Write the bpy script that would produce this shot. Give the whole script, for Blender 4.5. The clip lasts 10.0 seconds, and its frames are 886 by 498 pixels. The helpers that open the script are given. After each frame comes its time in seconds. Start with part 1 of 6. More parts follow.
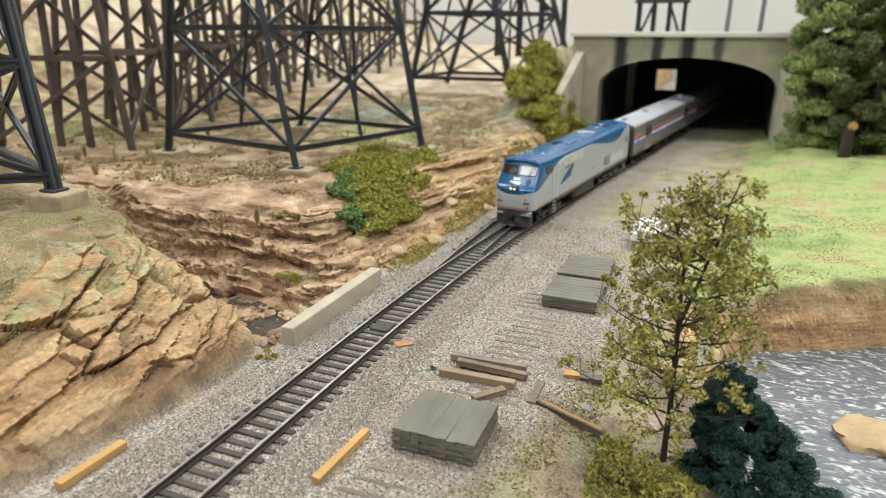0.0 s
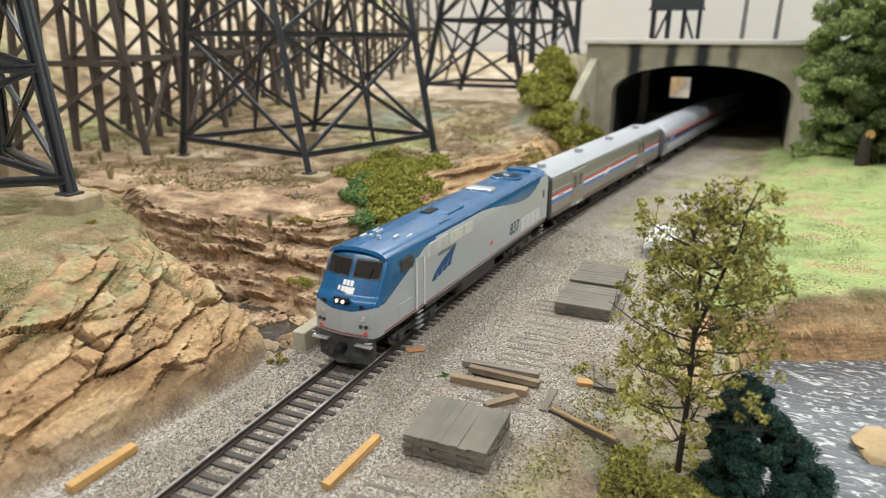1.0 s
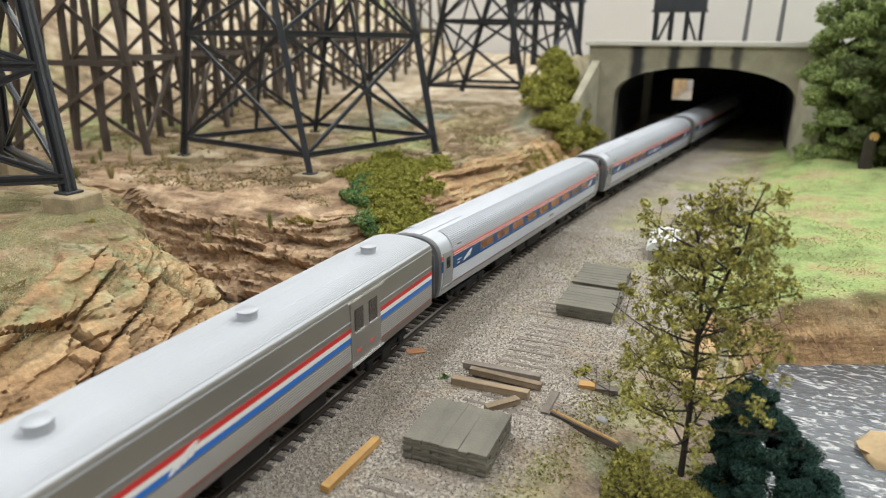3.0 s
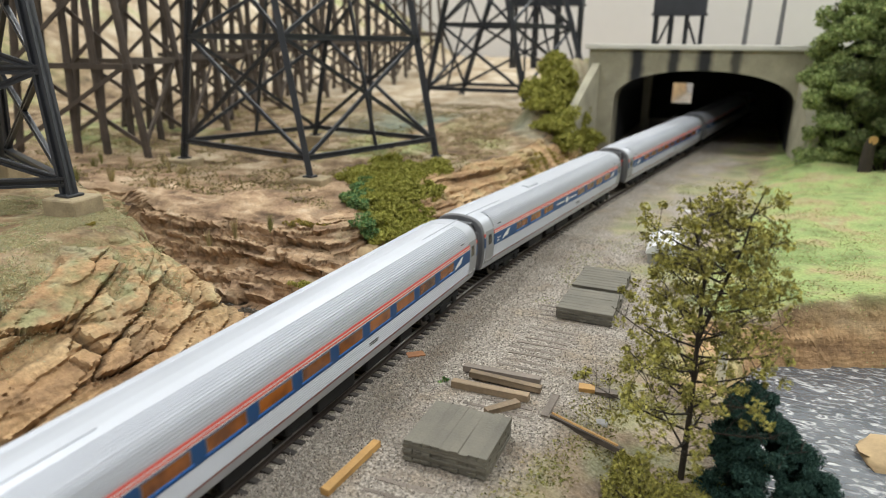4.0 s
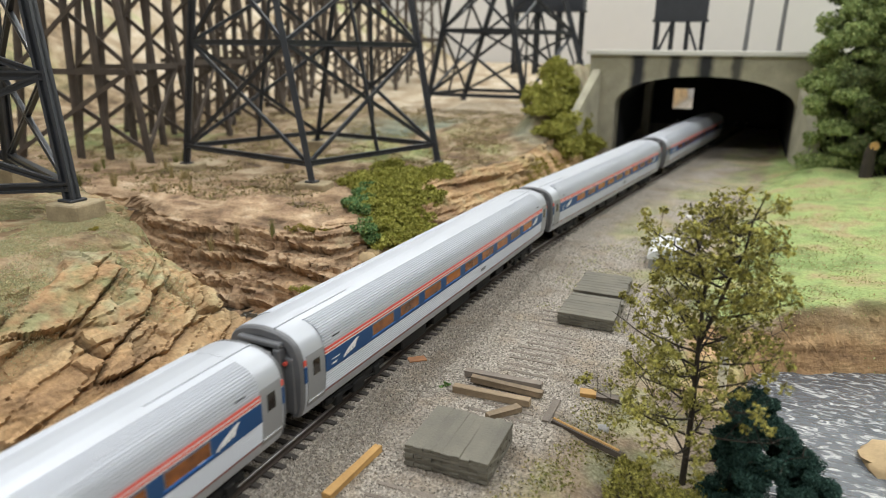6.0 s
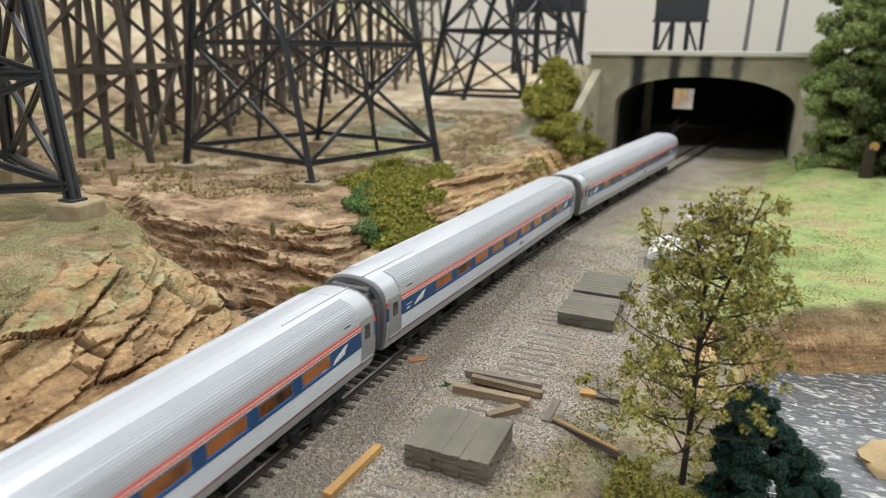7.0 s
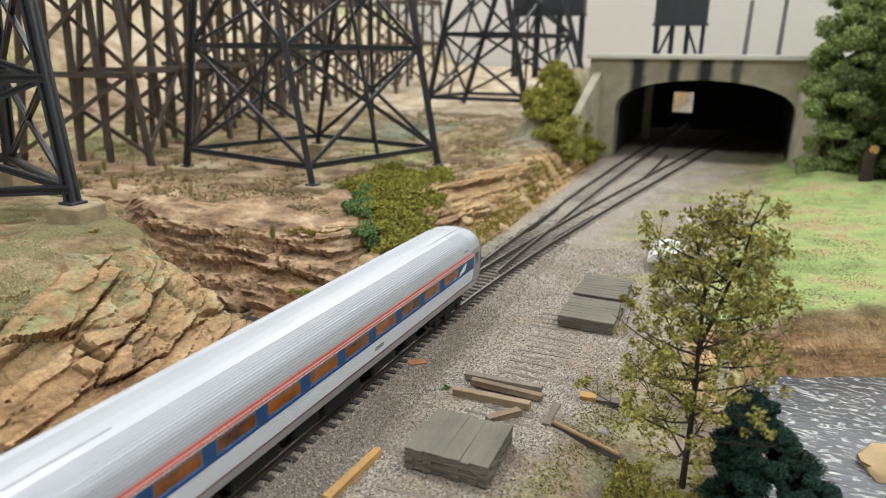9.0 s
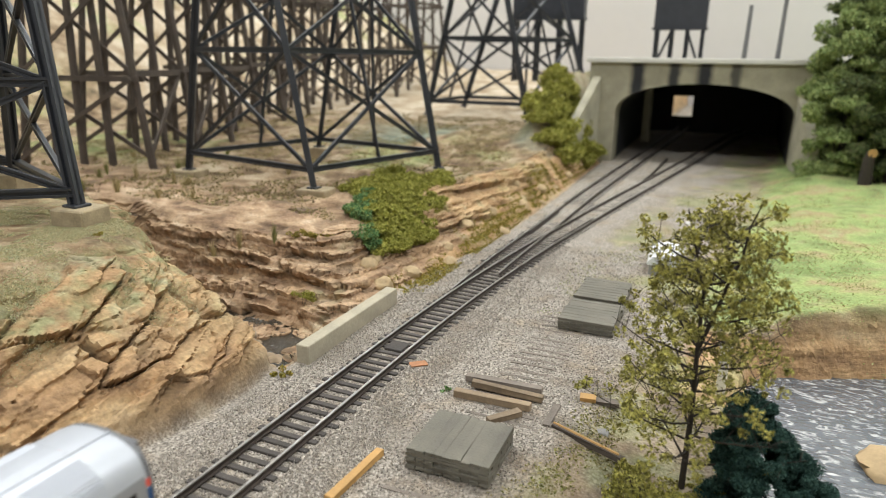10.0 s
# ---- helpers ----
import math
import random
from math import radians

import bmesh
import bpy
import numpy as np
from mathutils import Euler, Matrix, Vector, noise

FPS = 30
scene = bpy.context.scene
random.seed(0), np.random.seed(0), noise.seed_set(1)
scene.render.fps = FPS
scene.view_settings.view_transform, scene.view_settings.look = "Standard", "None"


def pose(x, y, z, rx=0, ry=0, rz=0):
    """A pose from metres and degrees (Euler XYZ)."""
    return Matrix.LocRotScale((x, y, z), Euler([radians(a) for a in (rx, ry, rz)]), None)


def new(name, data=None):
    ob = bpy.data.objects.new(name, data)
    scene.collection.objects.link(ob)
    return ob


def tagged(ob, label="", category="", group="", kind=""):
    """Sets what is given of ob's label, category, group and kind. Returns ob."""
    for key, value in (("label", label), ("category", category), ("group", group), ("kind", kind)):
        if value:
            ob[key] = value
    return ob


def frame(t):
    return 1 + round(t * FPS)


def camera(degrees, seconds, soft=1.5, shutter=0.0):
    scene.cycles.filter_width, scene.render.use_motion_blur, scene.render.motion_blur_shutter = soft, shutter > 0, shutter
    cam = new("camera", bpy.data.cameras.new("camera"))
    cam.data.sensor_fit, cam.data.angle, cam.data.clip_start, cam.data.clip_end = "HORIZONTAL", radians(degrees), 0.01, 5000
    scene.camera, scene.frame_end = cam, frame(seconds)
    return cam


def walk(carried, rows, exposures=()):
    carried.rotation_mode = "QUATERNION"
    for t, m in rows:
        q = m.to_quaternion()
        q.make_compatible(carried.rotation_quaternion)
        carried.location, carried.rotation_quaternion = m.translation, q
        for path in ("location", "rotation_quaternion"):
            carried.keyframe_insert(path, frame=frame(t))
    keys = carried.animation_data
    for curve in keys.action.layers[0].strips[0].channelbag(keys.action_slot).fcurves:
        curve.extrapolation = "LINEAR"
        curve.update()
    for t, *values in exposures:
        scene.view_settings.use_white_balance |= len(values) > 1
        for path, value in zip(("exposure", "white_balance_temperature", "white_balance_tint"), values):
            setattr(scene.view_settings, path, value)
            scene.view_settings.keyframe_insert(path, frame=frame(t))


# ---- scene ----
# Lengths in this file are centimetres unless noted; P() and part() turn them into metres. Rail tops lie at z = 0.
CM = 0.01


def P(x, y, z, rx=0, ry=0, rz=0):
    return pose(x * CM, y * CM, z * CM, rx, ry, rz)


# ---- camera ----
cam = camera(68.1, 10.0, soft=0.9, shutter=0.15)
cam.data.dof.use_dof = True
cam.data.dof.focus_distance = 0.31
cam.data.dof.aperture_fstop = 12.0
EYES = [
    (0.0, 18.187, 0.237, 22.564, 15.017, -0.155, 14.375), (0.5, 17.740, 0.257, 23.261, 14.934, -0.041, 14.296),
    (1.0, 17.581, 0.352, 23.600, 14.909, -0.050, 14.264), (1.5, 17.552, 0.456, 23.741, 14.846, 0.065, 14.208),
    (2.0, 17.552, 0.496, 23.774, 14.820, 0.152, 14.152), (2.5, 17.509, 0.562, 23.717, 14.821, 0.159, 14.135),
    (4.0, 17.170, 0.625, 23.695, 14.822, 0.113, 14.162), (4.5, 16.995, 0.583, 23.776, 14.852, 0.075, 14.199),
    (5.0, 16.855, 0.585, 23.829, 14.858, 0.050, 14.195), (5.5, 16.736, 0.616, 23.828, 14.852, 0.049, 14.177),
    (7.0, 16.710, 0.686, 23.815, 14.846, 0.004, 14.178), (7.5, 16.700, 0.690, 23.820, 14.850, 0.000, 14.204),
    (8.0, 16.616, 0.678, 23.835, 14.861, 0.008, 14.204), (8.5, 16.545, 0.667, 23.846, 14.866, 0.016, 14.201),
    (9.0, 16.433, 0.693, 23.836, 14.860, 0.006, 14.178), (9.5, 16.344, 0.715, 23.843, 14.867, -0.041, 14.200),
    (10.0, 16.152, 0.741, 23.848, 14.917, -0.251, 14.223)]


def eye(tilt, roll, yaw, x, y, z):
    return P(x, y, z) @ pose(0, 0, 0, 0, 0, yaw) @ pose(0, 0, 0, 90 - tilt) @ pose(0, 0, 0, 0, 0, roll)


walk(cam, [(t, eye(*row)) for t, *row in EYES], exposures=[(0.0, 0.30), (1.0, 0.26), (2.5, 0.16), (4.5, 0.02), (8.0, 0.02), (9.2, 0.04), (10.0, 0.16)])

# ---- light: a closed room with ceiling panels ----
world = bpy.data.worlds.new("room_light")
scene.world = world
world.use_nodes = True
world.node_tree.nodes["Background"].inputs[0].default_value = (0.9, 0.95, 1.0, 1)
world.node_tree.nodes["Background"].inputs[1].default_value = 0.05
LAMPS = [(-0.9, 0.7), (0.9, 0.7), (-0.9, 2.1), (0.9, 2.1), (-0.9, -0.8), (0.9, -0.8)]
LAMP_POWER = 17
for lx, ly in LAMPS:
    data = bpy.data.lights.new("ceiling_panel_light", "AREA")
    data.shape, data.size, data.size_y, data.energy, data.color = "RECTANGLE", 1.2, 0.35, LAMP_POWER, (0.95, 0.985, 1.0)
    lamp = new("ceiling_panel_light", data)
    lamp.matrix_basis = pose(lx, ly, 1.56)


# ---- mesh helpers ----
class Geo:
    """Vertices and faces gathered in centimetres."""

    def __init__(self):
        self.v, self.f, self.m = [], [], []

    def add(self, verts, faces, mat=0):
        n = len(self.v)
        self.v += [tuple(p) for p in verts]
        self.f += [tuple(i + n for i in q) for q in faces]
        self.m += [mat] * len(faces)
        return self

    def box(self, x0, x1, y0, y1, z0, z1, mat=0, bev=0.0):
        if bev <= 0:
            v = [(x, y, z) for z in (z0, z1) for y in (y0, y1) for x in (x0, x1)]
            return self.add(v, [(0, 2, 3, 1), (4, 5, 7, 6), (0, 1, 5, 4), (2, 6, 7, 3), (0, 4, 6, 2), (1, 3, 7, 5)], mat)
        b = bev
        ring = [(x0 + b, y0), (x1 - b, y0), (x1, y0 + b), (x1, y1 - b), (x1 - b, y1), (x0 + b, y1), (x0, y1 - b), (x0, y0 + b)]
        cx, cy = (x0 + x1) / 2, (y0 + y1) / 2
        def inn(p):
            return (p[0] + (b if p[0] < cx else -b) * 0.7, p[1] + (b if p[1] < cy else -b) * 0.7)
        lv = [[(*inn(p), z0) for p in ring], [(*p, z0 + b) for p in ring], [(*p, z1 - b) for p in ring], [(*inn(p), z1) for p in ring]]
        f = [tuple(range(7, -1, -1)), tuple(range(24, 32))]
        for k in range(3):
            f += [(k * 8 + i, k * 8 + (i + 1) % 8, k * 8 + 8 + (i + 1) % 8, k * 8 + 8 + i) for i in range(8)]
        return self.add([p for r in lv for p in r], f, mat)

    def bar(self, a, b, w, h=None, mat=0, up=(0, 0, 1)):
        """A square-edged bar from a to b."""
        h = w if h is None else h
        a, b = Vector(a), Vector(b)
        d = (b - a).normalized()
        s = d.cross(Vector(up))
        s = s.normalized() if s.length > 1e-4 else Vector((1, 0, 0))
        u = s.cross(d).normalized()
        v = [p + s * (w / 2 * i) + u * (h / 2 * j) for p in (a, b) for i, j in ((-1, -1), (1, -1), (1, 1), (-1, 1))]
        return self.add(v, [(0, 1, 2, 3), (7, 6, 5, 4), (0, 4, 5, 1), (1, 5, 6, 2), (2, 6, 7, 3), (3, 7, 4, 0)], mat)

    def angle(self, a, b, w, t, mat=0, up=(0, 0, 1)):
        """A channel: web and two flanges."""
        a, b = Vector(a), Vector(b)
        d = (b - a).normalized()
        s = d.cross(Vector(up))
        s = s.normalized() if s.length > 1e-4 else Vector((1, 0, 0))
        u = s.cross(d).normalized()
        self.bar(a, b, t, w, mat, up)
        for k in (-1, 1):
            o = u * (k * (w - t) / 2)
            self.bar(a + o, b + o, w * 0.8, t, mat, up)
        return self

    def tube(self, pts, radii, n=7, mat=0, cap=True):
        pts = [Vector(p) for p in pts]
        rings = []
        for i, p in enumerate(pts):
            d = (pts[min(i + 1, len(pts) - 1)] - pts[max(i - 1, 0)])
            d = d.normalized() if d.length > 1e-9 else Vector((0, 0, 1))
            s = d.cross(Vector((0.31, 0.17, 0.93)))
            s = s.normalized() if s.length > 1e-3 else Vector((1, 0, 0))
            u = s.cross(d)
            r = radii[i] if hasattr(radii, "__len__") else radii
            rings.append([p + (s * math.cos(k * 2 * math.pi / n) + u * math.sin(k * 2 * math.pi / n)) * r for k in range(n)])
        f = []
        for i in range(len(pts) - 1):
            f += [(i * n + k, i * n + (k + 1) % n, i * n + n + (k + 1) % n, i * n + n + k) for k in range(n)]
        if cap:
            f += [tuple(range(n - 1, -1, -1)), tuple((len(pts) - 1) * n + k for k in range(n))]
        return self.add([p for r in rings for p in r], f, mat)

    def loft(self, rings, closed=True, cap=False, mat=0):
        n = len(rings[0])
        f = []
        for i in range(len(rings) - 1):
            f += [(i * n + k, i * n + n + k, i * n + n + (k + 1) % n, i * n + (k + 1) % n) for k in range(n if closed else n - 1)]
        if cap:
            f += [tuple(range(n)), tuple((len(rings) - 1) * n + k for k in range(n - 1, -1, -1))]
        return self.add([p for r in rings for p in r], f, mat)

    def disc(self, c, r, h, n=16, mat=0, axis=2):
        """A short cylinder from c along an axis."""
        def at(a, rr, k):
            p = [rr * math.cos(a), rr * math.sin(a)]
            p.insert(axis, k)
            return tuple(c[i] + p[i] for i in range(3))
        lv = [(r, 0), (r, h * 0.8), (r * 0.92, h)]
        rings = [[at(2 * math.pi * i / n, rr, k) for i in range(n)] for rr, k in lv]
        return self.loft(rings, True, True, mat)


def mesh_of(name, g, mats, smooth=False):
    me = bpy.data.meshes.new(name)
    me.from_pydata([(p[0] * CM, p[1] * CM, p[2] * CM) for p in g.v], [], g.f)
    for m in (mats if isinstance(mats, (list, tuple)) else [mats]):
        me.materials.append(m)
    if any(g.m):
        me.polygons.foreach_set("material_index", g.m)
    bm = bmesh.new()
    bm.from_mesh(me)
    if len(bm.faces) < 60000:
        bmesh.ops.recalc_face_normals(bm, faces=bm.faces)
    bm.to_mesh(me)
    bm.free()
    if smooth:
        me.shade_smooth()
        me.set_sharp_from_angle(angle=radians(38))
    return me


def part(name, g, material, parent=None, label="", at=None, smooth=False):
    ob = new(name, mesh_of(name, g, material, smooth))
    if parent is not None:
        ob.parent = parent
    if at is not None:
        ob.matrix_basis = at
    if label:
        tagged(ob, label)
    return ob


def thing(name, label, category, at=None, group="", kind=""):
    ob = new(name)
    if at is not None:
        ob.matrix_basis = at
    return tagged(ob, label, category, group, kind)


# ---- noise on arrays ----
RNG = np.random.default_rng(7)
LATTICE = RNG.random((256, 256))


def vnoise(x, y):
    xi, yi = np.floor(x).astype(int), np.floor(y).astype(int)
    fx, fy = x - xi, y - yi
    fx, fy = fx * fx * (3 - 2 * fx), fy * fy * (3 - 2 * fy)
    a, b = LATTICE[xi & 255, yi & 255], LATTICE[(xi + 1) & 255, yi & 255]
    c, d = LATTICE[xi & 255, (yi + 1) & 255], LATTICE[(xi + 1) & 255, (yi + 1) & 255]
    return (a * (1 - fx) + b * fx) * (1 - fy) + (c * (1 - fx) + d * fx) * fy


def fbm(x, y, octaves=4):
    s, amp = 0, 0.5
    for k in range(octaves):
        s = s + amp * (vnoise(x * 2 ** k + 17.3 * k, y * 2 ** k + 5.1 * k) - 0.5)
        amp *= 0.5
    return s


def ss(a, b, x):
    t = np.clip((x - a) / (b - a), 0, 1)
    return t * t * (3 - 2 * t)


# ---- materials ----
def mat(name, base, rough=0.7, metal=0.0, var=0.25, scale=60, fine=900, bump=0.2, dist=0.0004, tint=None, coat=0.0, rand=0.0, spec=0.5):
    """Base colour broken by two sizes of noise, with relief and uneven gloss. Scales are per metre."""
    m = bpy.data.materials.new(name)
    m.use_nodes = True
    nt = m.node_tree
    b = nt.nodes["Principled BSDF"]
    tc = nt.nodes.new("ShaderNodeTexCoord")
    n1, n2 = nt.nodes.new("ShaderNodeTexNoise"), nt.nodes.new("ShaderNodeTexNoise")
    n1.inputs["Scale"].default_value, n2.inputs["Scale"].default_value = scale, fine
    n1.inputs["Detail"].default_value, n2.inputs["Detail"].default_value = 5, 3
    for n in (n1, n2):
        nt.links.new(tc.outputs["Object"], n.inputs["Vector"])
    mix = nt.nodes.new("ShaderNodeMix")
    mix.data_type = "RGBA"
    dark = tint if tint else tuple(c * (1 - var) for c in base)
    lite = tuple(min(1, c * (1 + var * 0.6)) for c in base)
    mix.inputs["A"].default_value, mix.inputs["B"].default_value = (*dark, 1), (*lite, 1)
    add = nt.nodes.new("ShaderNodeMath")
    add.operation = "MULTIPLY_ADD"
    nt.links.new(n2.outputs["Fac"], add.inputs[0])
    add.inputs[1].default_value = 0.6
    sub = nt.nodes.new("ShaderNodeMath")
    sub.operation = "MULTIPLY_ADD"
    nt.links.new(n1.outputs["Fac"], sub.inputs[0])
    sub.inputs[1].default_value, sub.inputs[2].default_value = 1.6, -0.6
    nt.links.new(sub.outputs[0], add.inputs[2])
    fac = add.outputs[0]
    if rand > 0:
        oi = nt.nodes.new("ShaderNodeObjectInfo")
        ra = nt.nodes.new("ShaderNodeMath")
        ra.operation = "MULTIPLY_ADD"
        nt.links.new(oi.outputs["Random"], ra.inputs[0])
        ra.inputs[1].default_value = rand
        off = nt.nodes.new("ShaderNodeMath")
        off.operation = "SUBTRACT"
        nt.links.new(fac, off.inputs[0])
        off.inputs[1].default_value = rand / 2
        nt.links.new(off.outputs[0], ra.inputs[2])
        fac = ra.outputs[0]
    cl = nt.nodes.new("ShaderNodeClamp")
    nt.links.new(fac, cl.inputs[0])
    nt.links.new(cl.outputs[0], mix.inputs["Factor"])
    nt.links.new(mix.outputs["Result"], b.inputs["Base Color"])
    mr = nt.nodes.new("ShaderNodeMapRange")
    nt.links.new(n1.outputs["Fac"], mr.inputs[0])
    mr.inputs[3].default_value, mr.inputs[4].default_value = max(0.03, rough - 0.1), min(1, rough + 0.1)
    nt.links.new(mr.outputs[0], b.inputs["Roughness"])
    b.inputs["Metallic"].default_value = metal
    b.inputs["Specular IOR Level"].default_value = spec
    if coat:
        b.inputs["Coat Weight"].default_value = coat
        b.inputs["Coat Roughness"].default_value = 0.2
    if bump > 0:
        bp = nt.nodes.new("ShaderNodeBump")
        bp.inputs["Strength"].default_value, bp.inputs["Distance"].default_value = bump, dist
        nt.links.new(n2.outputs["Fac"], bp.inputs["Height"])
        nt.links.new(bp.outputs[0], b.inputs["Normal"])
    return m


STEEL_BLACK = mat("painted_black_steel", (0.035, 0.038, 0.045), 0.45, 0, 0.3, 80, 700, 0.15)
TIMBER_DARK = mat("creosoted_timber", (0.085, 0.066, 0.052), 0.8, 0, 0.45, 90, 900, 0.4)
TIE = mat("weathered_tie", (0.070, 0.060, 0.053), 0.85, 0, 0.4, 150, 1500, 0.5, rand=0.5)
RAIL = mat("rail_steel", (0.37, 0.35, 0.325), 0.33, 0.85, 0.4, 120, 900, 0.1)
RAIL_SIDE = mat("rusty_rail_side", (0.05, 0.036, 0.028), 0.75, 0.1, 0.35, 150, 1200, 0.3)
CONCRETE = mat("aged_concrete", (0.42, 0.39, 0.29), 0.85, 0, 0.3, 40, 500, 0.35)
PLASTER = mat("concrete_block_paint", (0.40, 0.32, 0.20), 0.85, 0, 0.4, 120, 900, 0.4)
# Near-black lining: the tunnel's darkness is put into its colour.
TUNNEL_SHADE = mat("tunnel_shade", (0.025, 0.026, 0.028), 0.9, 0, 0.4, 60, 400, 0.2)
WALLPAINT = mat("matt_wall_paint", (0.58, 0.56, 0.54), 0.9, 0, 0.05, 2, 40, 0.05)
CEILPAINT = mat("ceiling_paint", (0.82, 0.81, 0.79), 0.9, 0, 0.04, 2, 40, 0.05)
CARPET = mat("room_carpet", (0.16, 0.15, 0.15), 0.95, 0, 0.3, 20, 400, 0.3)
# ---- the room ----
def room():
    for name, dims, m, label, cat in (
            ("floor", (-250, 250, -250, 260, -112, -106), CARPET, "dark carpeted room floor", "floor"),
            ("ceiling", (-250, 250, -250, 260, 162, 168), CEILPAINT, "plain white room ceiling", "ceiling"),
            ("wall_north", (-250, 250, 252, 260, -106, 162), WALLPAINT, "plain off-white room wall", "wall"),
            ("wall_south", (-250, 250, -258, -250, -106, 162), WALLPAINT, "plain off-white room wall", "wall"),
            ("wall_west", (-258, -250, -250, 252, -106, 162), WALLPAINT, "plain off-white room wall", "wall"),
            ("wall_east", (250, 258, -250, 252, -106, 162), WALLPAINT, "plain off-white room wall", "wall")):
        ob = part(name, Geo().box(*dims), m)
        tagged(ob, label, cat, kind="structure")


room()

# ---- plan of the two tracks ----
MAIN_Y = [-400, 18, 24, 30, 36, 41, 46, 52, 58, 64, 70, 76, 82, 88, 98, 112, 300]
MAIN_X = [-.05, -.02, .02, .08, .28, .66, 1.10, 1.72, 2.54, 3.55, 4.62, 5.72, 6.80, 7.85, 9.6, 12.0, 44.2]
SIDE_Y = [36, 40, 46, 52, 58, 64, 70, 76, 82, 88, 96, 110, 200]
SIDE_X = [.20, .02, .05, .15, .32, .54, .85, 1.26, 1.70, 2.14, 2.72, 3.7, 10.0]


def rise(y):
    """The line climbs gently towards the portal, a grade fitted to the camera's view."""
    q = np.asarray(y, float) - 54
    return .032 * np.where(q > 5, q - 2.5, np.where(q < 0, 0, q * q / 10))



def smooth_path(ys, xs, a, b, step=1.0):
    y = np.arange(a, b, step)
    x = np.interp(y, ys, xs)
    k = np.hanning(13)
    k /= k.sum()
    return np.convolve(np.pad(x, 6, mode="reflect", reflect_type="odd"), k, "valid"), y


MX, MY = smooth_path(MAIN_Y, MAIN_X, -60, 260)
SX, SY = smooth_path(SIDE_Y, SIDE_X, 34, 160)


def main_x(y):
    return np.interp(y, MY, MX)


def side_x(y):
    return np.interp(y, SY, SX)


# ---- the land ----
LEDGE_Y, LEDGE_X = [30, 35, 41, 49, 67, 85, 98, 140], [-4.4, -4.2, -3.1, -2.4, -1.9, -1.9, -1.8, -1.8]


def land_height(x, y):
    """Height of the scenery, with rock, grass and gravel shares."""
    d = x - main_x(np.clip(y, -50, 250))
    n1 = fbm(x / 6, y / 6)
    n2 = fbm(x / 1.7 + 40, y / 1.7)
    n3 = fbm(x / 16 + 9, y / 16)
    z = np.full_like(x, -0.42)
    # plateau behind the stream, its cliff stepped in beds
    edge = np.interp(y, LEDGE_Y, LEDGE_X) + 0.5 * n2
    left = edge - x
    far = 2.9 + 0.3 * ss(38, 46, y) + 1.9 * ss(60, 100, y) + 5.2 * ss(100, 190, y) + 1.1 * n1
    width = np.interp(y, [34, 42, 52, 66, 80, 100], [5.0, 7.0, 6.5, 4.2, 3.6, 3.2])
    climb = np.clip(left / width, 0, 1)
    zp = -0.45 + (far + 0.45) * (0.55 * climb + 0.45 * ss(0, 1, climb))
    # the gully: foot of the far cliff, rim of the bluff, and the line between them
    cliff = np.interp(x, [-60, -30, -24, -20, -14, -9, -6, -4.4], [36.5, 34.6, 31.4, 30.2, 31.0, 30.8, 29.2, 28.2]) + 0.7 * n1 + 0.5 * n2
    rim = np.interp(x, [-60, -30, -24, -18, -15, -12, -9, -5], [34.0, 32.4, 28.2, 25.8, 24.4, 23.1, 22.4, 22.4]) + 0.6 * n2
    floor_z = -2.1 + 0.9 * n2 + 0.5 * n1
    gc = 0.4 * rim + 0.6 * cliff
    nr = np.clip((y - cliff) / np.interp(x, [-14, -9], [4.2, 5.2]), 0, 1)
    zn = floor_z + (zp - floor_z) * np.interp(nr, [0, .16, .24, .46, .54, .66, .74, 1], [0, .34, .43, .51, .68, .73, .88, 1])
    beds = np.where(zn < far - 0.4, 1.0, 0.0) * (left > 0.3)
    warp = zn + 0.14 * n1 + 0.10 * n2 + 0.04 * x * 0.2
    step = 0.46
    fr = warp / step - np.floor(warp / step)
    stepped = step * (np.floor(warp / step) + ss(0.45, 0.95, fr)) - (warp - zn)
    zn = zn * (1 - 0.85 * beds) + stepped * 0.85 * beds
    # front bluff
    base = np.interp(y, [0, 12.4, 15.1, 16.5, 20.8, 24, 28], [-5.6, -5.2, -4.7, -4.3, -3.9, -4.5, -5.2])
    bx = base + 0.35 * n2 - x
    bh = np.interp(bx, [0, 0.6, 2.7, 4.5, 6, 9.4, 14, 40], [0, 1.25, 2.7, 3.9, 4.9, 5.8, 5.7, 5.2])
    south = ss(0, 2.2, rim + 2.5 - y)
    zb = floor_z + (-0.5 + (bh + 0.5 * n1 * ss(3, 8, bx)) - floor_z) * south
    zl = np.where(y > gc, zn, zb)
    lmask = np.where(y > gc, ss(0, 0.8, left), ss(-0.15, 0.5, bx))
    gully = ss(0, 1.2, -3.75 - x) * (y > 23.5) * (y < 36)
    lmask = np.maximum(lmask * (1 - (y > 23.5) * (y < 34) * 1.0) + lmask * (y > 23.5) * (y < 34) * ss(0, 0.5, -3.6 - x), gully * ss(0, 0.5, -3.6 - x))
    z = z * (1 - lmask) + zl * lmask
    front = y < gc
    rock = lmask * np.where(front, ss(0.0, 1.2, bx) * (1 - 0.85 * ss(4.6, 5.2, zb + 0.8 * n2)), np.clip(beds + (left < width * 1.1) * 0.9, 0, 1))
    rock = np.where(front & (x < -3.6), rock, np.where(front, 0, rock))
    moss = lmask * np.where(front, ss(2.4, 4.4, zb + 2.0 * n2 + 2.5 * n1) * (1 - 0.8 * ss(4.7, 5.3, zb + 0.6 * n2)), 0.55 * ss(0.0, 0.25, n2) * (left < width))
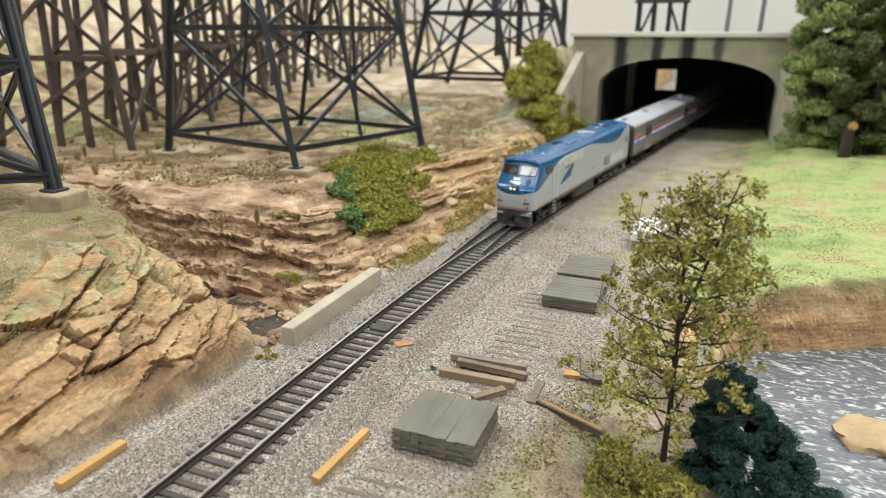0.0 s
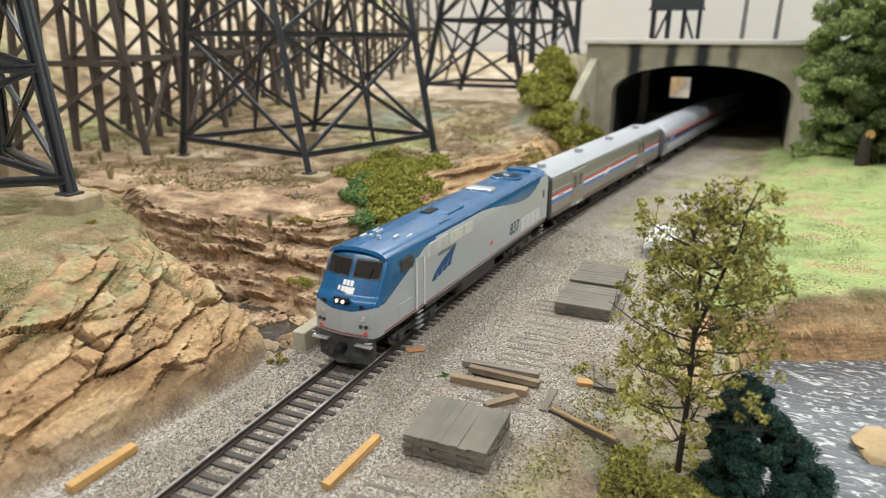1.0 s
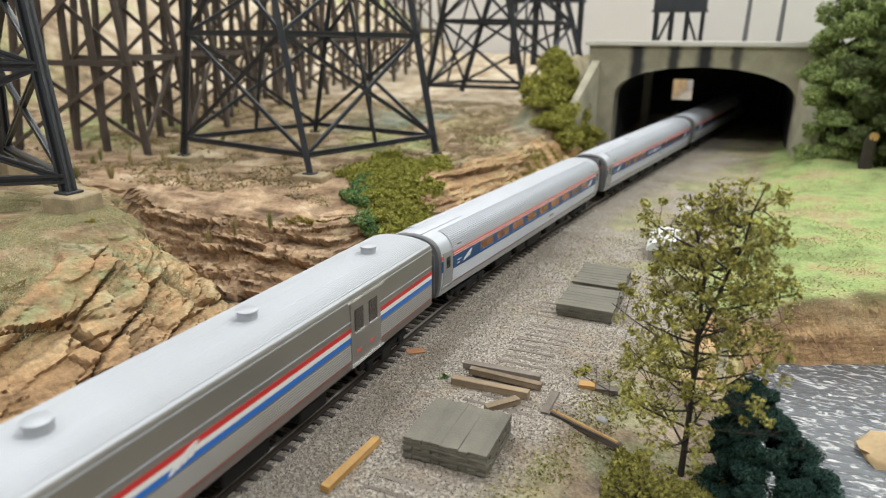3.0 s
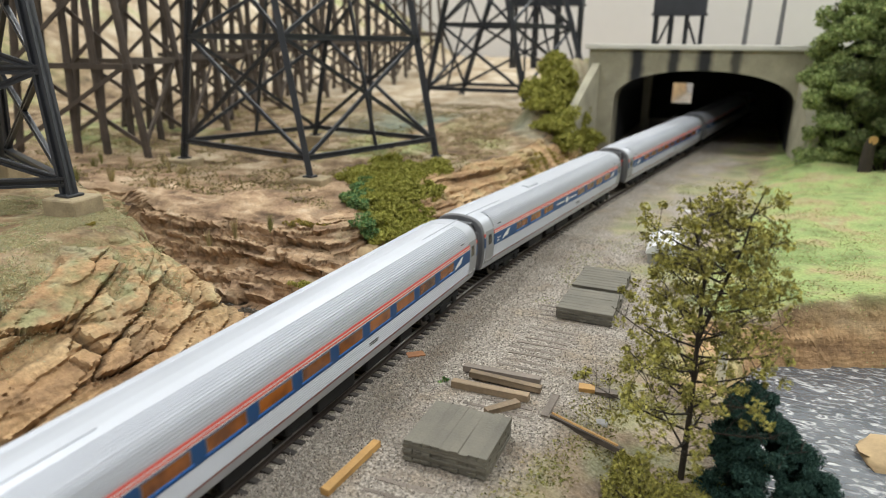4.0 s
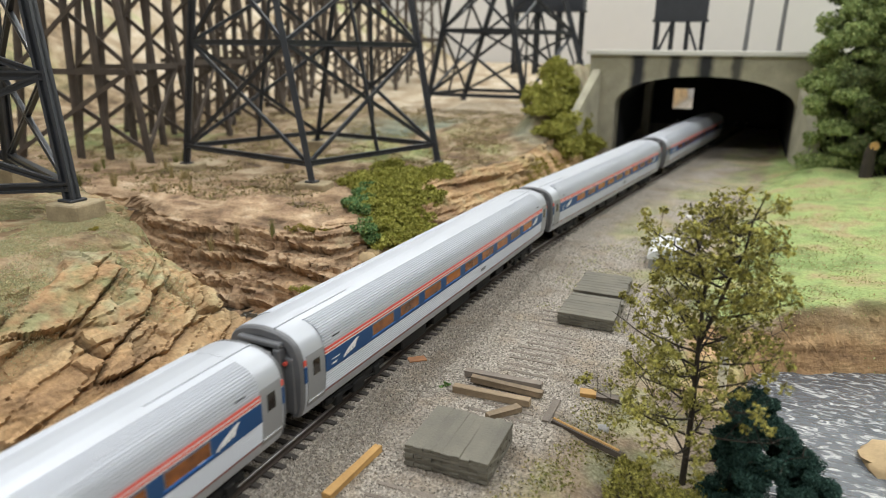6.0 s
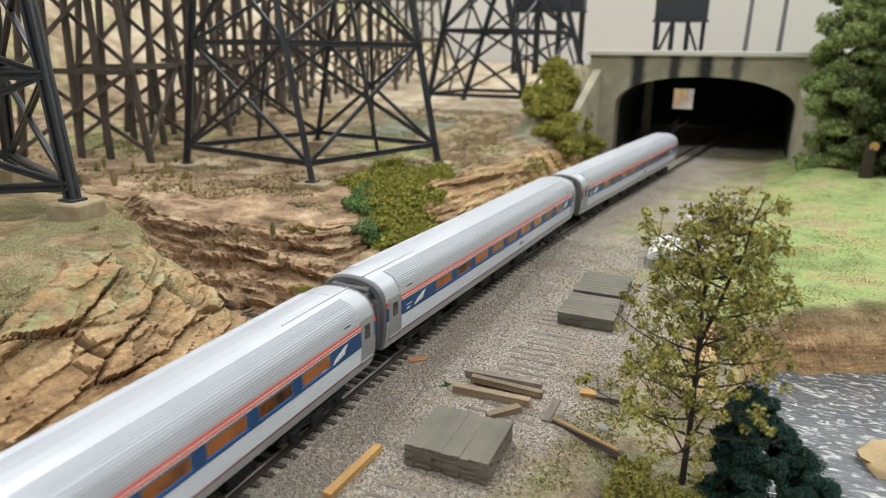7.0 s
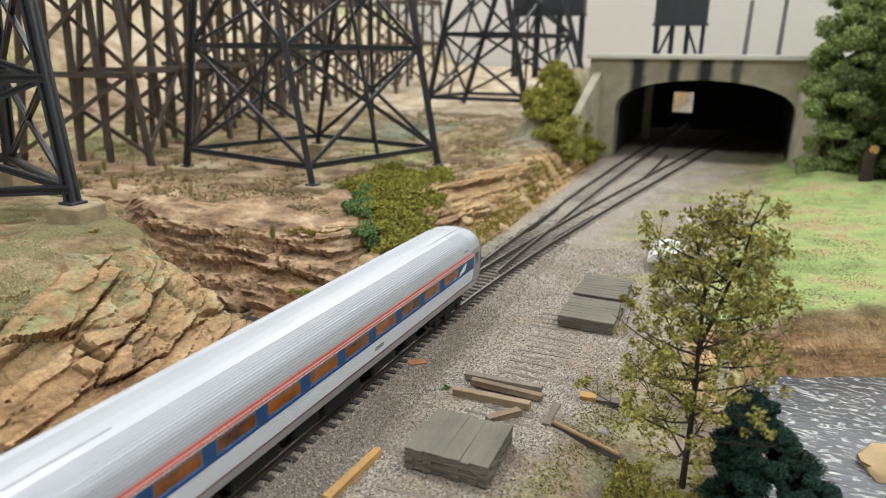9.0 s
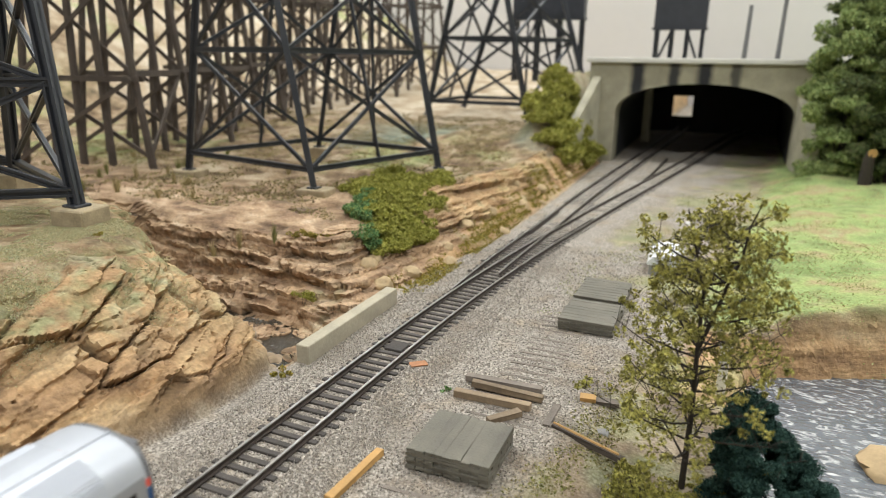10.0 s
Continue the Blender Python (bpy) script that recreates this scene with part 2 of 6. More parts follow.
    blue = lmask * (y > 58) * ss(-40, -25, x) * ss(0.0, 0.12, n3 + 0.10) * ss(58, 64, y) * (1 - ss(84, 92, y)) * (left > width * 0.8)
    pale = lmask * ss(84, 105, y) * (left > width)
    grass = lmask * (~front) * ss(0.02, 0.2, n1) * ss(43, 50, y) * (1 - ss(66, 90, y)) * (left > width * 0.6) * 0.55
    # embankment beside the portal
    em = ss(76, 93, y) * ss(0.3, 5.0, -x - 4.0 + 1.0 * n1) * ss(-12.5, -8.5, x)
    z = z + em * np.clip(12.6 - z, 0, 20)
    moss = np.maximum(moss, em)
    # right side: yard, hill, river
    hx = x - (10.9 + 0.10 * np.clip(y - 42, 0, 80)) + 1.6 * n1
    hill = ss(-0.8, 5.5, hx + 1.2 * n2) * ss(36.0, 41 - 2.4 * ss(13, 15, x), y + 1.5 * n1 + 0.12 * (x - 18))
    zh = -0.35 + 1.15 * ss(2, 9, hx) + 0.05 * np.clip(hx - 6, 0, 60) + 1.2 * ss(80, 100, y) * ss(4, 14, hx) + 0.9 * n1 + 0.3 * n3
    right = d > 3
    z = np.where(right, z * (1 - hill) + zh * hill, z)
    grass = np.where(right, ss(0.45, 0.9, hill + 0.3 * n2 - 0.5 * (1 - ss(36.8, 39.6, y - 0.55 * (x - 18) + 1.5 * n2))), grass)
    river = ss(16.0, 18.0, x + 1.0 * n1) * (1 - ss(35.0, 37.8, y + 1.6 * n1 - 0.62 * (x - 18)))
    z = np.where(right, z * (1 - river) + (-3.4) * river, z)
    near = ss(9.8, 14.0, x) * (1 - river) * (1 - hill)
    z = z - 0.75 * near * (y < 42)
    bank = np.clip(river * (1 - river) * 5, 0, 1)
    lip = ss(13.0, 14.5, x) * (y > 30) * (1 - ss(0.42, 0.62, hill + 0.25 * n2)) * (y < 46)
    bank = np.maximum(bank, lip)
    grass = np.where(right, grass * (1 - bank), grass)
    rock = np.where(right & (y > 29), np.maximum(rock, bank), rock)
    scrub = ss(8.4, 11, x + 3 * n1 + (24 - y) * 0.22) * (1 - hill) * (y < 35)
    grass = np.maximum(grass, scrub * 0.45 * ss(-0.12, 0.12, n2))
    gravel = np.clip(1 - lmask * 1.0 - hill - river - scrub * 0.65 - 1.2 * bank * right * (y > 29), 0, 1)
    z = z + 1.1 * n2 * bank * right * (y > 33) * (1 - river)
    gravel = np.maximum(gravel, np.exp(-(d / np.where((d < 0) & (y > 38), 2.7, 3.4)) ** 6))
    gravel = np.maximum(gravel, ss(0.7, 1.7, 3.3 - np.abs(x - side_x(np.clip(y, 36, 150)))) * (y > 44))
    verge = ss(2.4, 5.0, x - np.maximum(main_x(y), side_x(np.clip(y, 36, 150)))) * ss(33, 42, y) * ss(-0.10, 0.16, fbm(x / 3 + 5, y / 4 + 2, 4)) * (x < 60) * (1 - bank)
    gravel = gravel * (1 - 0.62 * verge)
    grass = np.maximum(grass, 0.55 * verge)
    z = z + (0.10 + 0.95 * lmask * (left > width) * (y > gc)) * n2 * (1 - gravel) + 0.06 * fbm(x / 0.5, y / 0.5, 3) + 0.06 * n1 * gravel
    bed = np.maximum(np.exp(-(d / 2.3) ** 4), np.exp(-((x - side_x(np.clip(y, 36, 150))) / 2.0) ** 4) * (y > 44))
    z = z * (1 - bed) + (-0.37 + 0.02 * n2 + 0.045 * ss(1.0, 1.35, np.abs(d)) * (y < 42) + 0.095 * ss(44, 58, y)) * bed
    z = z + rise(y) * (1 - lmask * (1 - bed)) * (y < 130) * (x < 120)
    c = lambda q: np.clip(q, 0, 1)
    # pale hillside behind the trestle
    back = ss(-84, -128, x + 6 * n3) * ss(20, 60, y)
    z = z + back * (22 + 9 * n3 + 3 * n1)
    pale = np.maximum(pale, back * 0.45)
    grass = np.maximum(grass, back * ss(0.02, 0.16, n3 + 0.5 * n1))
    umber = lmask * (~front) * (x < -4.2) * (1 - ss(40, 52, y)) * (0.85 + 1.2 * n2)
    wash = lmask * front * ss(1.4, 2.8, zb + 1.6 * n1) * (1 - ss(4.0, 5.0, zb + n2)) * ss(-0.16, 0.10, n3 + 0.5 * n1 + 0.012 * (-10 - x))
    return z, c(rock), c(grass), c(moss), c(gravel), c(blue), c(pale), front, c(umber), c(wash)


SLAB_N = 170
SLAB_P = RNG.random((SLAB_N, 2)) * np.array([34, 26])
SLAB_H = RNG.random(SLAB_N)
SLAB_T = (RNG.random((SLAB_N, 2)) - 0.5)


def slabs(u, v):
    """Broken slabs: height of each block and depth of the cracks between them."""
    best = np.full(u.shape, 1e9)
    second = np.full(u.shape, 1e9)
    h = np.zeros(u.shape)
    for k in range(SLAB_N):
        du, dv = u - SLAB_P[k, 0], v - SLAB_P[k, 1]
        q = np.abs(du / 3.3) ** 1.4 + np.abs(dv / 0.85) ** 1.4
        near = q < best
        second = np.where(near, best, np.minimum(second, q))
        h = np.where(near, SLAB_H[k] + SLAB_T[k, 0] * du * 0.5 + SLAB_T[k, 1] * dv * 0.9, h)
        best = np.where(near, q, best)
    return h, ss(0.0, 0.17, second - best)


def spaced(stops):
    out = []
    for (a, s), (b, _) in zip(stops, stops[1:]):
        out += list(np.arange(a, b, s))
    return np.array(out + [stops[-1][0]])


def land():
    xs = spaced([(-249, 6), (-90, 2), (-50, 0.8), (-26, 0.11), (-16, 0.08), (-3, 0.28), (14, 0.2), (26, 0.8), (50, 4), (120, 12), (249, 1)])
    ys = spaced([(-40, 4), (4, 0.25), (10, 0.08), (27, 0.09), (38, 0.13), (44, 0.25), (60, 0.5), (80, 1.0), (130, 4), (251, 1)])
    X, Y = np.meshgrid(xs, ys)
    Z, rock, grass, moss, gravel, blue, pale, front, umber, wash = land_height(X, Y)
    # broken slabs: tilted on the bluff, level on the far cliff
    gy, gx = np.gradient(Z, ys, xs)
    up = (Z + 3) * 1.25
    u = np.where(front, (Y - 2) * 0.95 + 0.30 * up, X * -0.75 + 0.25 * Y) % 34
    v = np.where(front, up - 0.27 * (Y - 12) + 8, up * 1.6 + 0.06 * X + 0.08 * Y)
    v = (v + 0.9 * fbm(X / 3, Y / 3)) % 26
    h, crack = slabs(u, v)
    h2, crack2 = slabs((u * 2.3 + 5) % 34, (v * 2.3 + 3) % 26)
    sharp = np.maximum(ss(-3.8, -5.2, X), 0.40 * ss(12, 14, X))
    lay = v * 2.2 + 1.2 * fbm(X / 1.5, Y / 1.5)
    lay = lay - np.floor(lay)
    amp = rock * sharp * np.where(front, 1.0, 0.75)
    steep = np.sqrt(gx ** 2 + gy ** 2 + 0.15)
    push = amp * ((h - 0.5) * 0.80 * crack - 0.34 * (1 - crack) + (h2 - 0.5) * 0.36 * crack2 - 0.20 * (1 - crack2) + 0.20 * (lay - 0.5) * (fbm(X / 2 + 7, Y / 2) + 0.3) * 2) + rock * 0.22 * fbm(X / 0.5, Y / 0.5) + rock * 0.10 * fbm(X / 0.17, Y / 0.17, 2)
    nx, ny, nz = -gx / steep, -gy / steep, 0.5
    X2, Y2, Z2 = X + nx * push * 0.8, Y + ny * push * 0.8, Z + nz * push
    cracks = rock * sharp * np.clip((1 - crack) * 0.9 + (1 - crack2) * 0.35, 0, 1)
    R, C = X.shape
    me = bpy.data.meshes.new("ground")
    co = np.stack([X2, Y2, Z2], -1).reshape(-1, 3) * CM
    idx = np.arange(R * C).reshape(R, C)
    quads = np.stack([idx[:-1, :-1], idx[:-1, 1:], idx[1:, 1:], idx[1:, :-1]], -1).reshape(-1, 4)
    me.from_pydata(co.tolist(), [], quads.tolist())
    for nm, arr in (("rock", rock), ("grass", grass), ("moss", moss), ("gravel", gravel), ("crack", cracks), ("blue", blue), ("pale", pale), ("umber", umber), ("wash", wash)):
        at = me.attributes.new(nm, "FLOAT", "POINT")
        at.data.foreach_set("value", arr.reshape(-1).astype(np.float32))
    me.shade_smooth()
    me.set_sharp_from_angle(angle=radians(24))
    me.materials.append(ground_material())
    ob = new("ground", me)
    tagged(ob, "model landscape of ballast, layered tan rock and grass", "ground", kind="structure")


def ground_material():
    m = bpy.data.materials.new("scenery")
    m.use_nodes = True
    nt = m.node_tree
    b = nt.nodes["Principled BSDF"]
    tc = nt.nodes.new("ShaderNodeTexCoord")

    def noise_at(scale, detail=5, stretch=None, lean=(0.35, 0.15, 0)):
        n = nt.nodes.new("ShaderNodeTexNoise")
        n.inputs["Scale"].default_value, n.inputs["Detail"].default_value = scale, detail
        src = tc.outputs["Object"]
        if stretch:
            mp = nt.nodes.new("ShaderNodeMapping")
            mp.inputs["Scale"].default_value = stretch
            mp.inputs["Rotation"].default_value = lean
            nt.links.new(src, mp.inputs[0])
            src = mp.outputs[0]
        nt.links.new(src, n.inputs["Vector"])
        return n.outputs["Fac"]

    def ramp(fac, stops):
        r = nt.nodes.new("ShaderNodeValToRGB")
        for i, (pos, col) in enumerate(stops):
            e = r.color_ramp.elements[i] if i < 2 else r.color_ramp.elements.new(pos)
            e.position, e.color = pos, (*col, 1)
        nt.links.new(fac, r.inputs[0])
        return r.outputs[0]

    def attr(name):
        a = nt.nodes.new("ShaderNodeAttribute")
        a.attribute_name = name
        return a.outputs["Fac"]

    def blend(fac, a, c):
        mx = nt.nodes.new("ShaderNodeMix")
        mx.data_type = "RGBA"
        nt.links.new(fac, mx.inputs["Factor"])
        nt.links.new(a, mx.inputs["A"])
        nt.links.new(c, mx.inputs["B"])
        return mx.outputs["Result"]

    def math_of(op, a, c):
        q = nt.nodes.new("ShaderNodeMath")
        q.operation, q.use_clamp = op, True
        for i, s in enumerate((a, c)):
            if isinstance(s, float):
                q.inputs[i].default_value = s
            else:
                nt.links.new(s, q.inputs[i])
        return q.outputs[0]

    soil = ramp(noise_at(48, 10), [(0.32, (0.10, 0.066, 0.040)), (0.70, (0.47, 0.38, 0.26)), (0.5, (0.26, 0.18, 0.105))])
    rocks = ramp(noise_at(26, 8, (1, 1, 3.0)), [(0.30, (0.24, 0.145, 0.085)), (0.76, (0.62, 0.46, 0.28)), (0.48, (0.46, 0.29, 0.15)), (0.62, (0.56, 0.385, 0.21))])
    grassy = ramp(noise_at(24, 9), [(0.28, (0.17, 0.23, 0.07)), (0.80, (0.43, 0.48, 0.24)), (0.42, (0.28, 0.36, 0.14)), (0.54, (0.35, 0.42, 0.16)), (0.64, (0.40, 0.32, 0.17)), (0.70, (0.38, 0.42, 0.20))])
    mossy = ramp(noise_at(40, 9), [(0.3, (0.16, 0.16, 0.07)), (0.72, (0.48, 0.40, 0.17)), (0.46, (0.31, 0.31, 0.16)), (0.58, (0.43, 0.43, 0.27))])
    grain = ramp(noise_at(1000, 3), [(0.33, (0.17, 0.15, 0.125)), (0.72, (0.52, 0.47, 0.40)), (0.52, (0.35, 0.31, 0.265))])
    bluish = ramp(noise_at(60, 9), [(0.3, (0.08, 0.10, 0.08)), (0.7, (0.30, 0.30, 0.22)), (0.5, (0.17, 0.19, 0.14))])
    palish = ramp(noise_at(20, 9), [(0.3, (0.28, 0.20, 0.12)), (0.7, (0.62, 0.54, 0.42)), (0.5, (0.46, 0.37, 0.26))])
    dirt_shade = ramp(noise_at(300, 5), [(0.3, (0.07, 0.05, 0.032)), (0.7, (0.22, 0.16, 0.10))])
    speck = noise_at(500, 4)
    col = blend(attr("pale"), soil, palish)
    col = blend(attr("rock"), col, rocks)
    tinted = ramp(noise_at(30, 8), [(0.3, (0.25, 0.28, 0.17)), (0.7, (0.50, 0.52, 0.38)), (0.5, (0.37, 0.43, 0.30))])
    col = blend(math_of("MULTIPLY", attr("wash"), ramp(noise_at(55, 7), [(0.36, (0, 0, 0)), (0.58, (0.85, 0.85, 0.85))])), col, tinted)
    brown = ramp(noise_at(60, 9, (.45, .45, 5.0), (0.04, 0.03, 0)), [(0.30, (0.11, 0.072, 0.050)), (0.72, (0.66, 0.51, 0.36)), (0.42, (0.31, 0.20, 0.125)), (0.57, (0.52, 0.36, 0.225))])
    col = blend(attr("umber"), col, brown)
    mo = math_of("MULTIPLY", attr("moss"), ramp(noise_at(110, 7), [(0.40, (0, 0, 0)), (0.62, (0.9, 0.9, 0.9))]))
    col = blend(mo, col, mossy)
    # Brown dirt in the cracks; crevice shade is painted in with it.
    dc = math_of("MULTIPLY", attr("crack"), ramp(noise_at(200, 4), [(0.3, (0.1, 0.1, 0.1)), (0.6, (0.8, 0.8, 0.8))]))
    col = blend(dc, col, dirt_shade)
    col = blend(attr("blue"), col, bluish)
    gr = math_of("MULTIPLY", attr("grass"), ramp(noise_at(90, 8), [(0.25, (0.4, 0.4, 0.4)), (0.5, (1, 1, 1))]))
    col = blend(gr, col, grassy)
    gv = math_of("MULTIPLY", attr("gravel"), ramp(noise_at(55, 7), [(0.25, (0.45, 0.45, 0.45)), (0.5, (1, 1, 1))]))
    grime = ramp(noise_at(900, 4), [(0.33, (0.10, 0.085, 0.07)), (0.70, (0.36, 0.31, 0.25))])
    grain = blend(ramp(noise_at(26, 7), [(0.50, (0, 0, 0)), (0.68, (0.7, 0.7, 0.7))]), grain, grime)
    col = blend(gv, col, grain)
    hs = nt.nodes.new("ShaderNodeMix")
    hs.data_type, hs.blend_type = "RGBA", "MULTIPLY"
    hs.inputs["Factor"].default_value = 0.55
    nt.links.new(col, hs.inputs["A"])
    nt.links.new(ramp(speck, [(0.3, (0.55, 0.55, 0.55)), (0.7, (1.25, 1.25, 1.25))]), hs.inputs["B"])
    nt.links.new(hs.outputs["Result"], b.inputs["Base Color"])
    b.inputs["Roughness"].default_value = 0.93
    b.inputs["Specular IOR Level"].default_value = 0.25
    bp = nt.nodes.new("ShaderNodeBump")
    bp.inputs["Strength"].default_value, bp.inputs["Distance"].default_value = 0.8, 0.0009
    nt.links.new(noise_at(650, 9), bp.inputs["Height"])
    # bedding lines in the rock
    seam = nt.nodes.new("ShaderNodeBump")
    seam.inputs["Distance"].default_value = 0.0016
    nt.links.new(math_of("MULTIPLY", attr("rock"), 0.75), seam.inputs["Strength"])
    nt.links.new(noise_at(170, 8, (.35, .35, 2.2)), seam.inputs["Height"])
    nt.links.new(bp.outputs[0], seam.inputs["Normal"])
    nt.links.new(seam.outputs[0], b.inputs["Normal"])
    return m


land()
tagged(part("layout_frame", Geo().box(-246, 248, -39, 250, -30, -6.5), mat("plywood", (.36, .26, .16), .8, 0, .2, 20, 300, .2)), "plywood frame that carries the model landscape", "table", kind="structure")


def water_material(name, tint, foam):
    m = bpy.data.materials.new(name)
    m.use_nodes = True
    nt = m.node_tree
    b = nt.nodes["Principled BSDF"]
    tc = nt.nodes.new("ShaderNodeTexCoord")
    mp = nt.nodes.new("ShaderNodeMapping")
    mp.inputs["Scale"].default_value = (1, 2.1, 1)
    mp.inputs["Rotation"].default_value = (0, 0, 0.5)
    nt.links.new(tc.outputs["Object"], mp.inputs[0])
    n = nt.nodes.new("ShaderNodeTexNoise")
    n.inputs["Scale"].default_value, n.inputs["Detail"].default_value, n.inputs["Distortion"].default_value = 150, 12, 1.1
    nt.links.new(mp.outputs[0], n.inputs["Vector"])
    r = nt.nodes.new("ShaderNodeValToRGB")
    r.color_ramp.elements[0].position, r.color_ramp.elements[0].color = foam, (*tint, 1)
    r.color_ramp.elements[1].position, r.color_ramp.elements[1].color = foam + 0.17, (0.60, 0.60, 0.59, 1)
    nt.links.new(n.outputs["Fac"], r.inputs[0])
    nt.links.new(r.outputs[0], b.inputs["Base Color"])
    b.inputs["Roughness"].default_value = 0.16
    b.inputs["Coat Weight"].default_value = 0.6
    bp = nt.nodes.new("ShaderNodeBump")
    bp.inputs["Strength"].default_value, bp.inputs["Distance"].default_value = 0.8, 0.0015
    nt.links.new(n.outputs["Fac"], bp.inputs["Height"])
    nt.links.new(bp.outputs[0], b.inputs["Normal"])
    return m


def water(name, x0, x1, y0, y1, z, material, label):
    g = Geo()
    nx, ny = 60, 50
    v = []
    for j in range(ny + 1):
        for i in range(nx + 1):
            x, y = x0 + (x1 - x0) * i / nx, y0 + (y1 - y0) * j / ny
            v.append((x, y, z + 0.10 * float(fbm(np.array(x / 1.5), np.array(y / 0.8), 3))))
    g.add(v, [(j * (nx + 1) + i, j * (nx + 1) + i + 1, (j + 1) * (nx + 1) + i + 1, (j + 1) * (nx + 1) + i) for j in range(ny) for i in range(nx)])
    tagged(part(name, g, material, smooth=True), label, "water", kind="structure")


water("river", 14.5, 60, 4, 46, -2.3, water_material("river_resin", (0.085, 0.098, 0.115), 0.52), "glossy grey resin river with white ripples")
water("stream", -60, -3.9, 22, 62, -1.95, water_material("stream_resin", (0.05, 0.045, 0.035), 0.63), "shallow glossy resin stream in a gully")


# ---- track ----
RAIL_PROFILE = [(-.14, -.27), (.14, -.27), (.14, -.235), (.035, -.215), (.035, -.075), (.055, -.065), (.055, -.012), (.04, 0), (-.04, 0), (-.055, -.012), (-.055, -.065), (-.035, -.075), (-.035, -.215), (-.14, -.235)]


def rail_mesh(fx, ys, off):
    g = Geo()
    x = np.array([float(fx(y)) for y in ys])
    tx = np.gradient(x, ys)
    rings = []
    for xi, yi, s in zip(x, ys, tx):
        c = 1 / math.sqrt(1 + s * s)
        zr = float(rise(yi))
        rings.append([(xi + (off + px) * c, yi - (off + px) * s * c, pz + zr) for px, pz in RAIL_PROFILE])
    g.loft(rings, True, True)
    # polished head, rusty web
    n = len(RAIL_PROFILE)
    for i, q in enumerate(g.f):
        if len(q) == 4:
            zs = [g.v[k][2] - float(rise(g.v[k][1])) for k in q]
            g.m[i] = 0 if min(zs) > -0.07 else 1
    return g


def track():
    root = thing("track", "model railway track with dark ties and worn steel rails", "track", kind="structure")
    for off in (-.88, .88):
        part("rail", rail_mesh(main_x, np.arange(-4, 190, 1.5), off), [RAIL, RAIL_SIDE], root, smooth=True)
    side = thing("side_track", "diverging second track of a turnout with dark rails", "track", kind="structure")
    part("rail", rail_mesh(side_x, np.arange(36.5, 158, 1.5), -.88), [RAIL, RAIL_SIDE], side, smooth=True)
    part("rail", rail_mesh(side_x, np.arange(41, 158, 1.5), .88), [RAIL, RAIL_SIDE], side, smooth=True)
    part("guard_rail", rail_mesh(main_x, np.arange(51, 60.5, 1), .66), [RAIL_SIDE, RAIL_SIDE], root, smooth=True)
    part("guard_rail", rail_mesh(side_x, np.arange(53, 62.5, 1), -.66), [RAIL_SIDE, RAIL_SIDE], side, smooth=True)
    part("switch_lead", rail_mesh(lambda y: np.interp(y, [79, 84, 97], [5.3, 5.75, 6.3]), np.arange(79, 98, 1.5), 0), [RAIL_SIDE, RAIL_SIDE], side, smooth=True)
    g = Geo().box(-1.42, 1.42, -.135, .135, -.52, -.265, bev=0.03)
    tie = mesh_of("tie", g, TIE)
    long_tie = {}
    part("track_magnet", Geo().box(-.5, .5, 27.2, 28.1, -.4, -.225, bev=.03), TIE, root, "dark flat plate between the rails")
    rnd = random.Random(3)
    y = 4.0
    while y < 128:
        x0 = float(main_x(y))
        slope = float(main_x(y + 1) - main_x(y - 1)) / 2
        if 40 < y:
            spread = float(x0 - side_x(y))
            if spread < 3.3:
                k = round(spread * 4) / 4
                if k not in long_tie:
                    long_tie[k] = mesh_of("tie", Geo().box(-1.42 - k, 1.42, -.135, .135, -.52, -.265, bev=0.03), TIE)
                ob = new("tie", long_tie[k])
            else:
                ob = new("tie", tie)
        else:
            ob = new("tie", tie)
        ob.parent = root
        ob.matrix_basis = P(x0 + rnd.uniform(-.09, .09), y, float(rise(y)) + rnd.uniform(-.02, .006), 0, 0, -math.degrees(math.atan(slope)) + rnd.uniform(-1.2, 1.2))
        y += 0.655 + rnd.uniform(-.03, .03)
    y = 66.0
    while y < 128:
        ob = new("tie", tie)
        ob.parent = side
        ob.matrix_basis = P(float(side_x(y)), y, float(rise(y)) - .004, 0, 0, -4)
        y += 0.66


track()
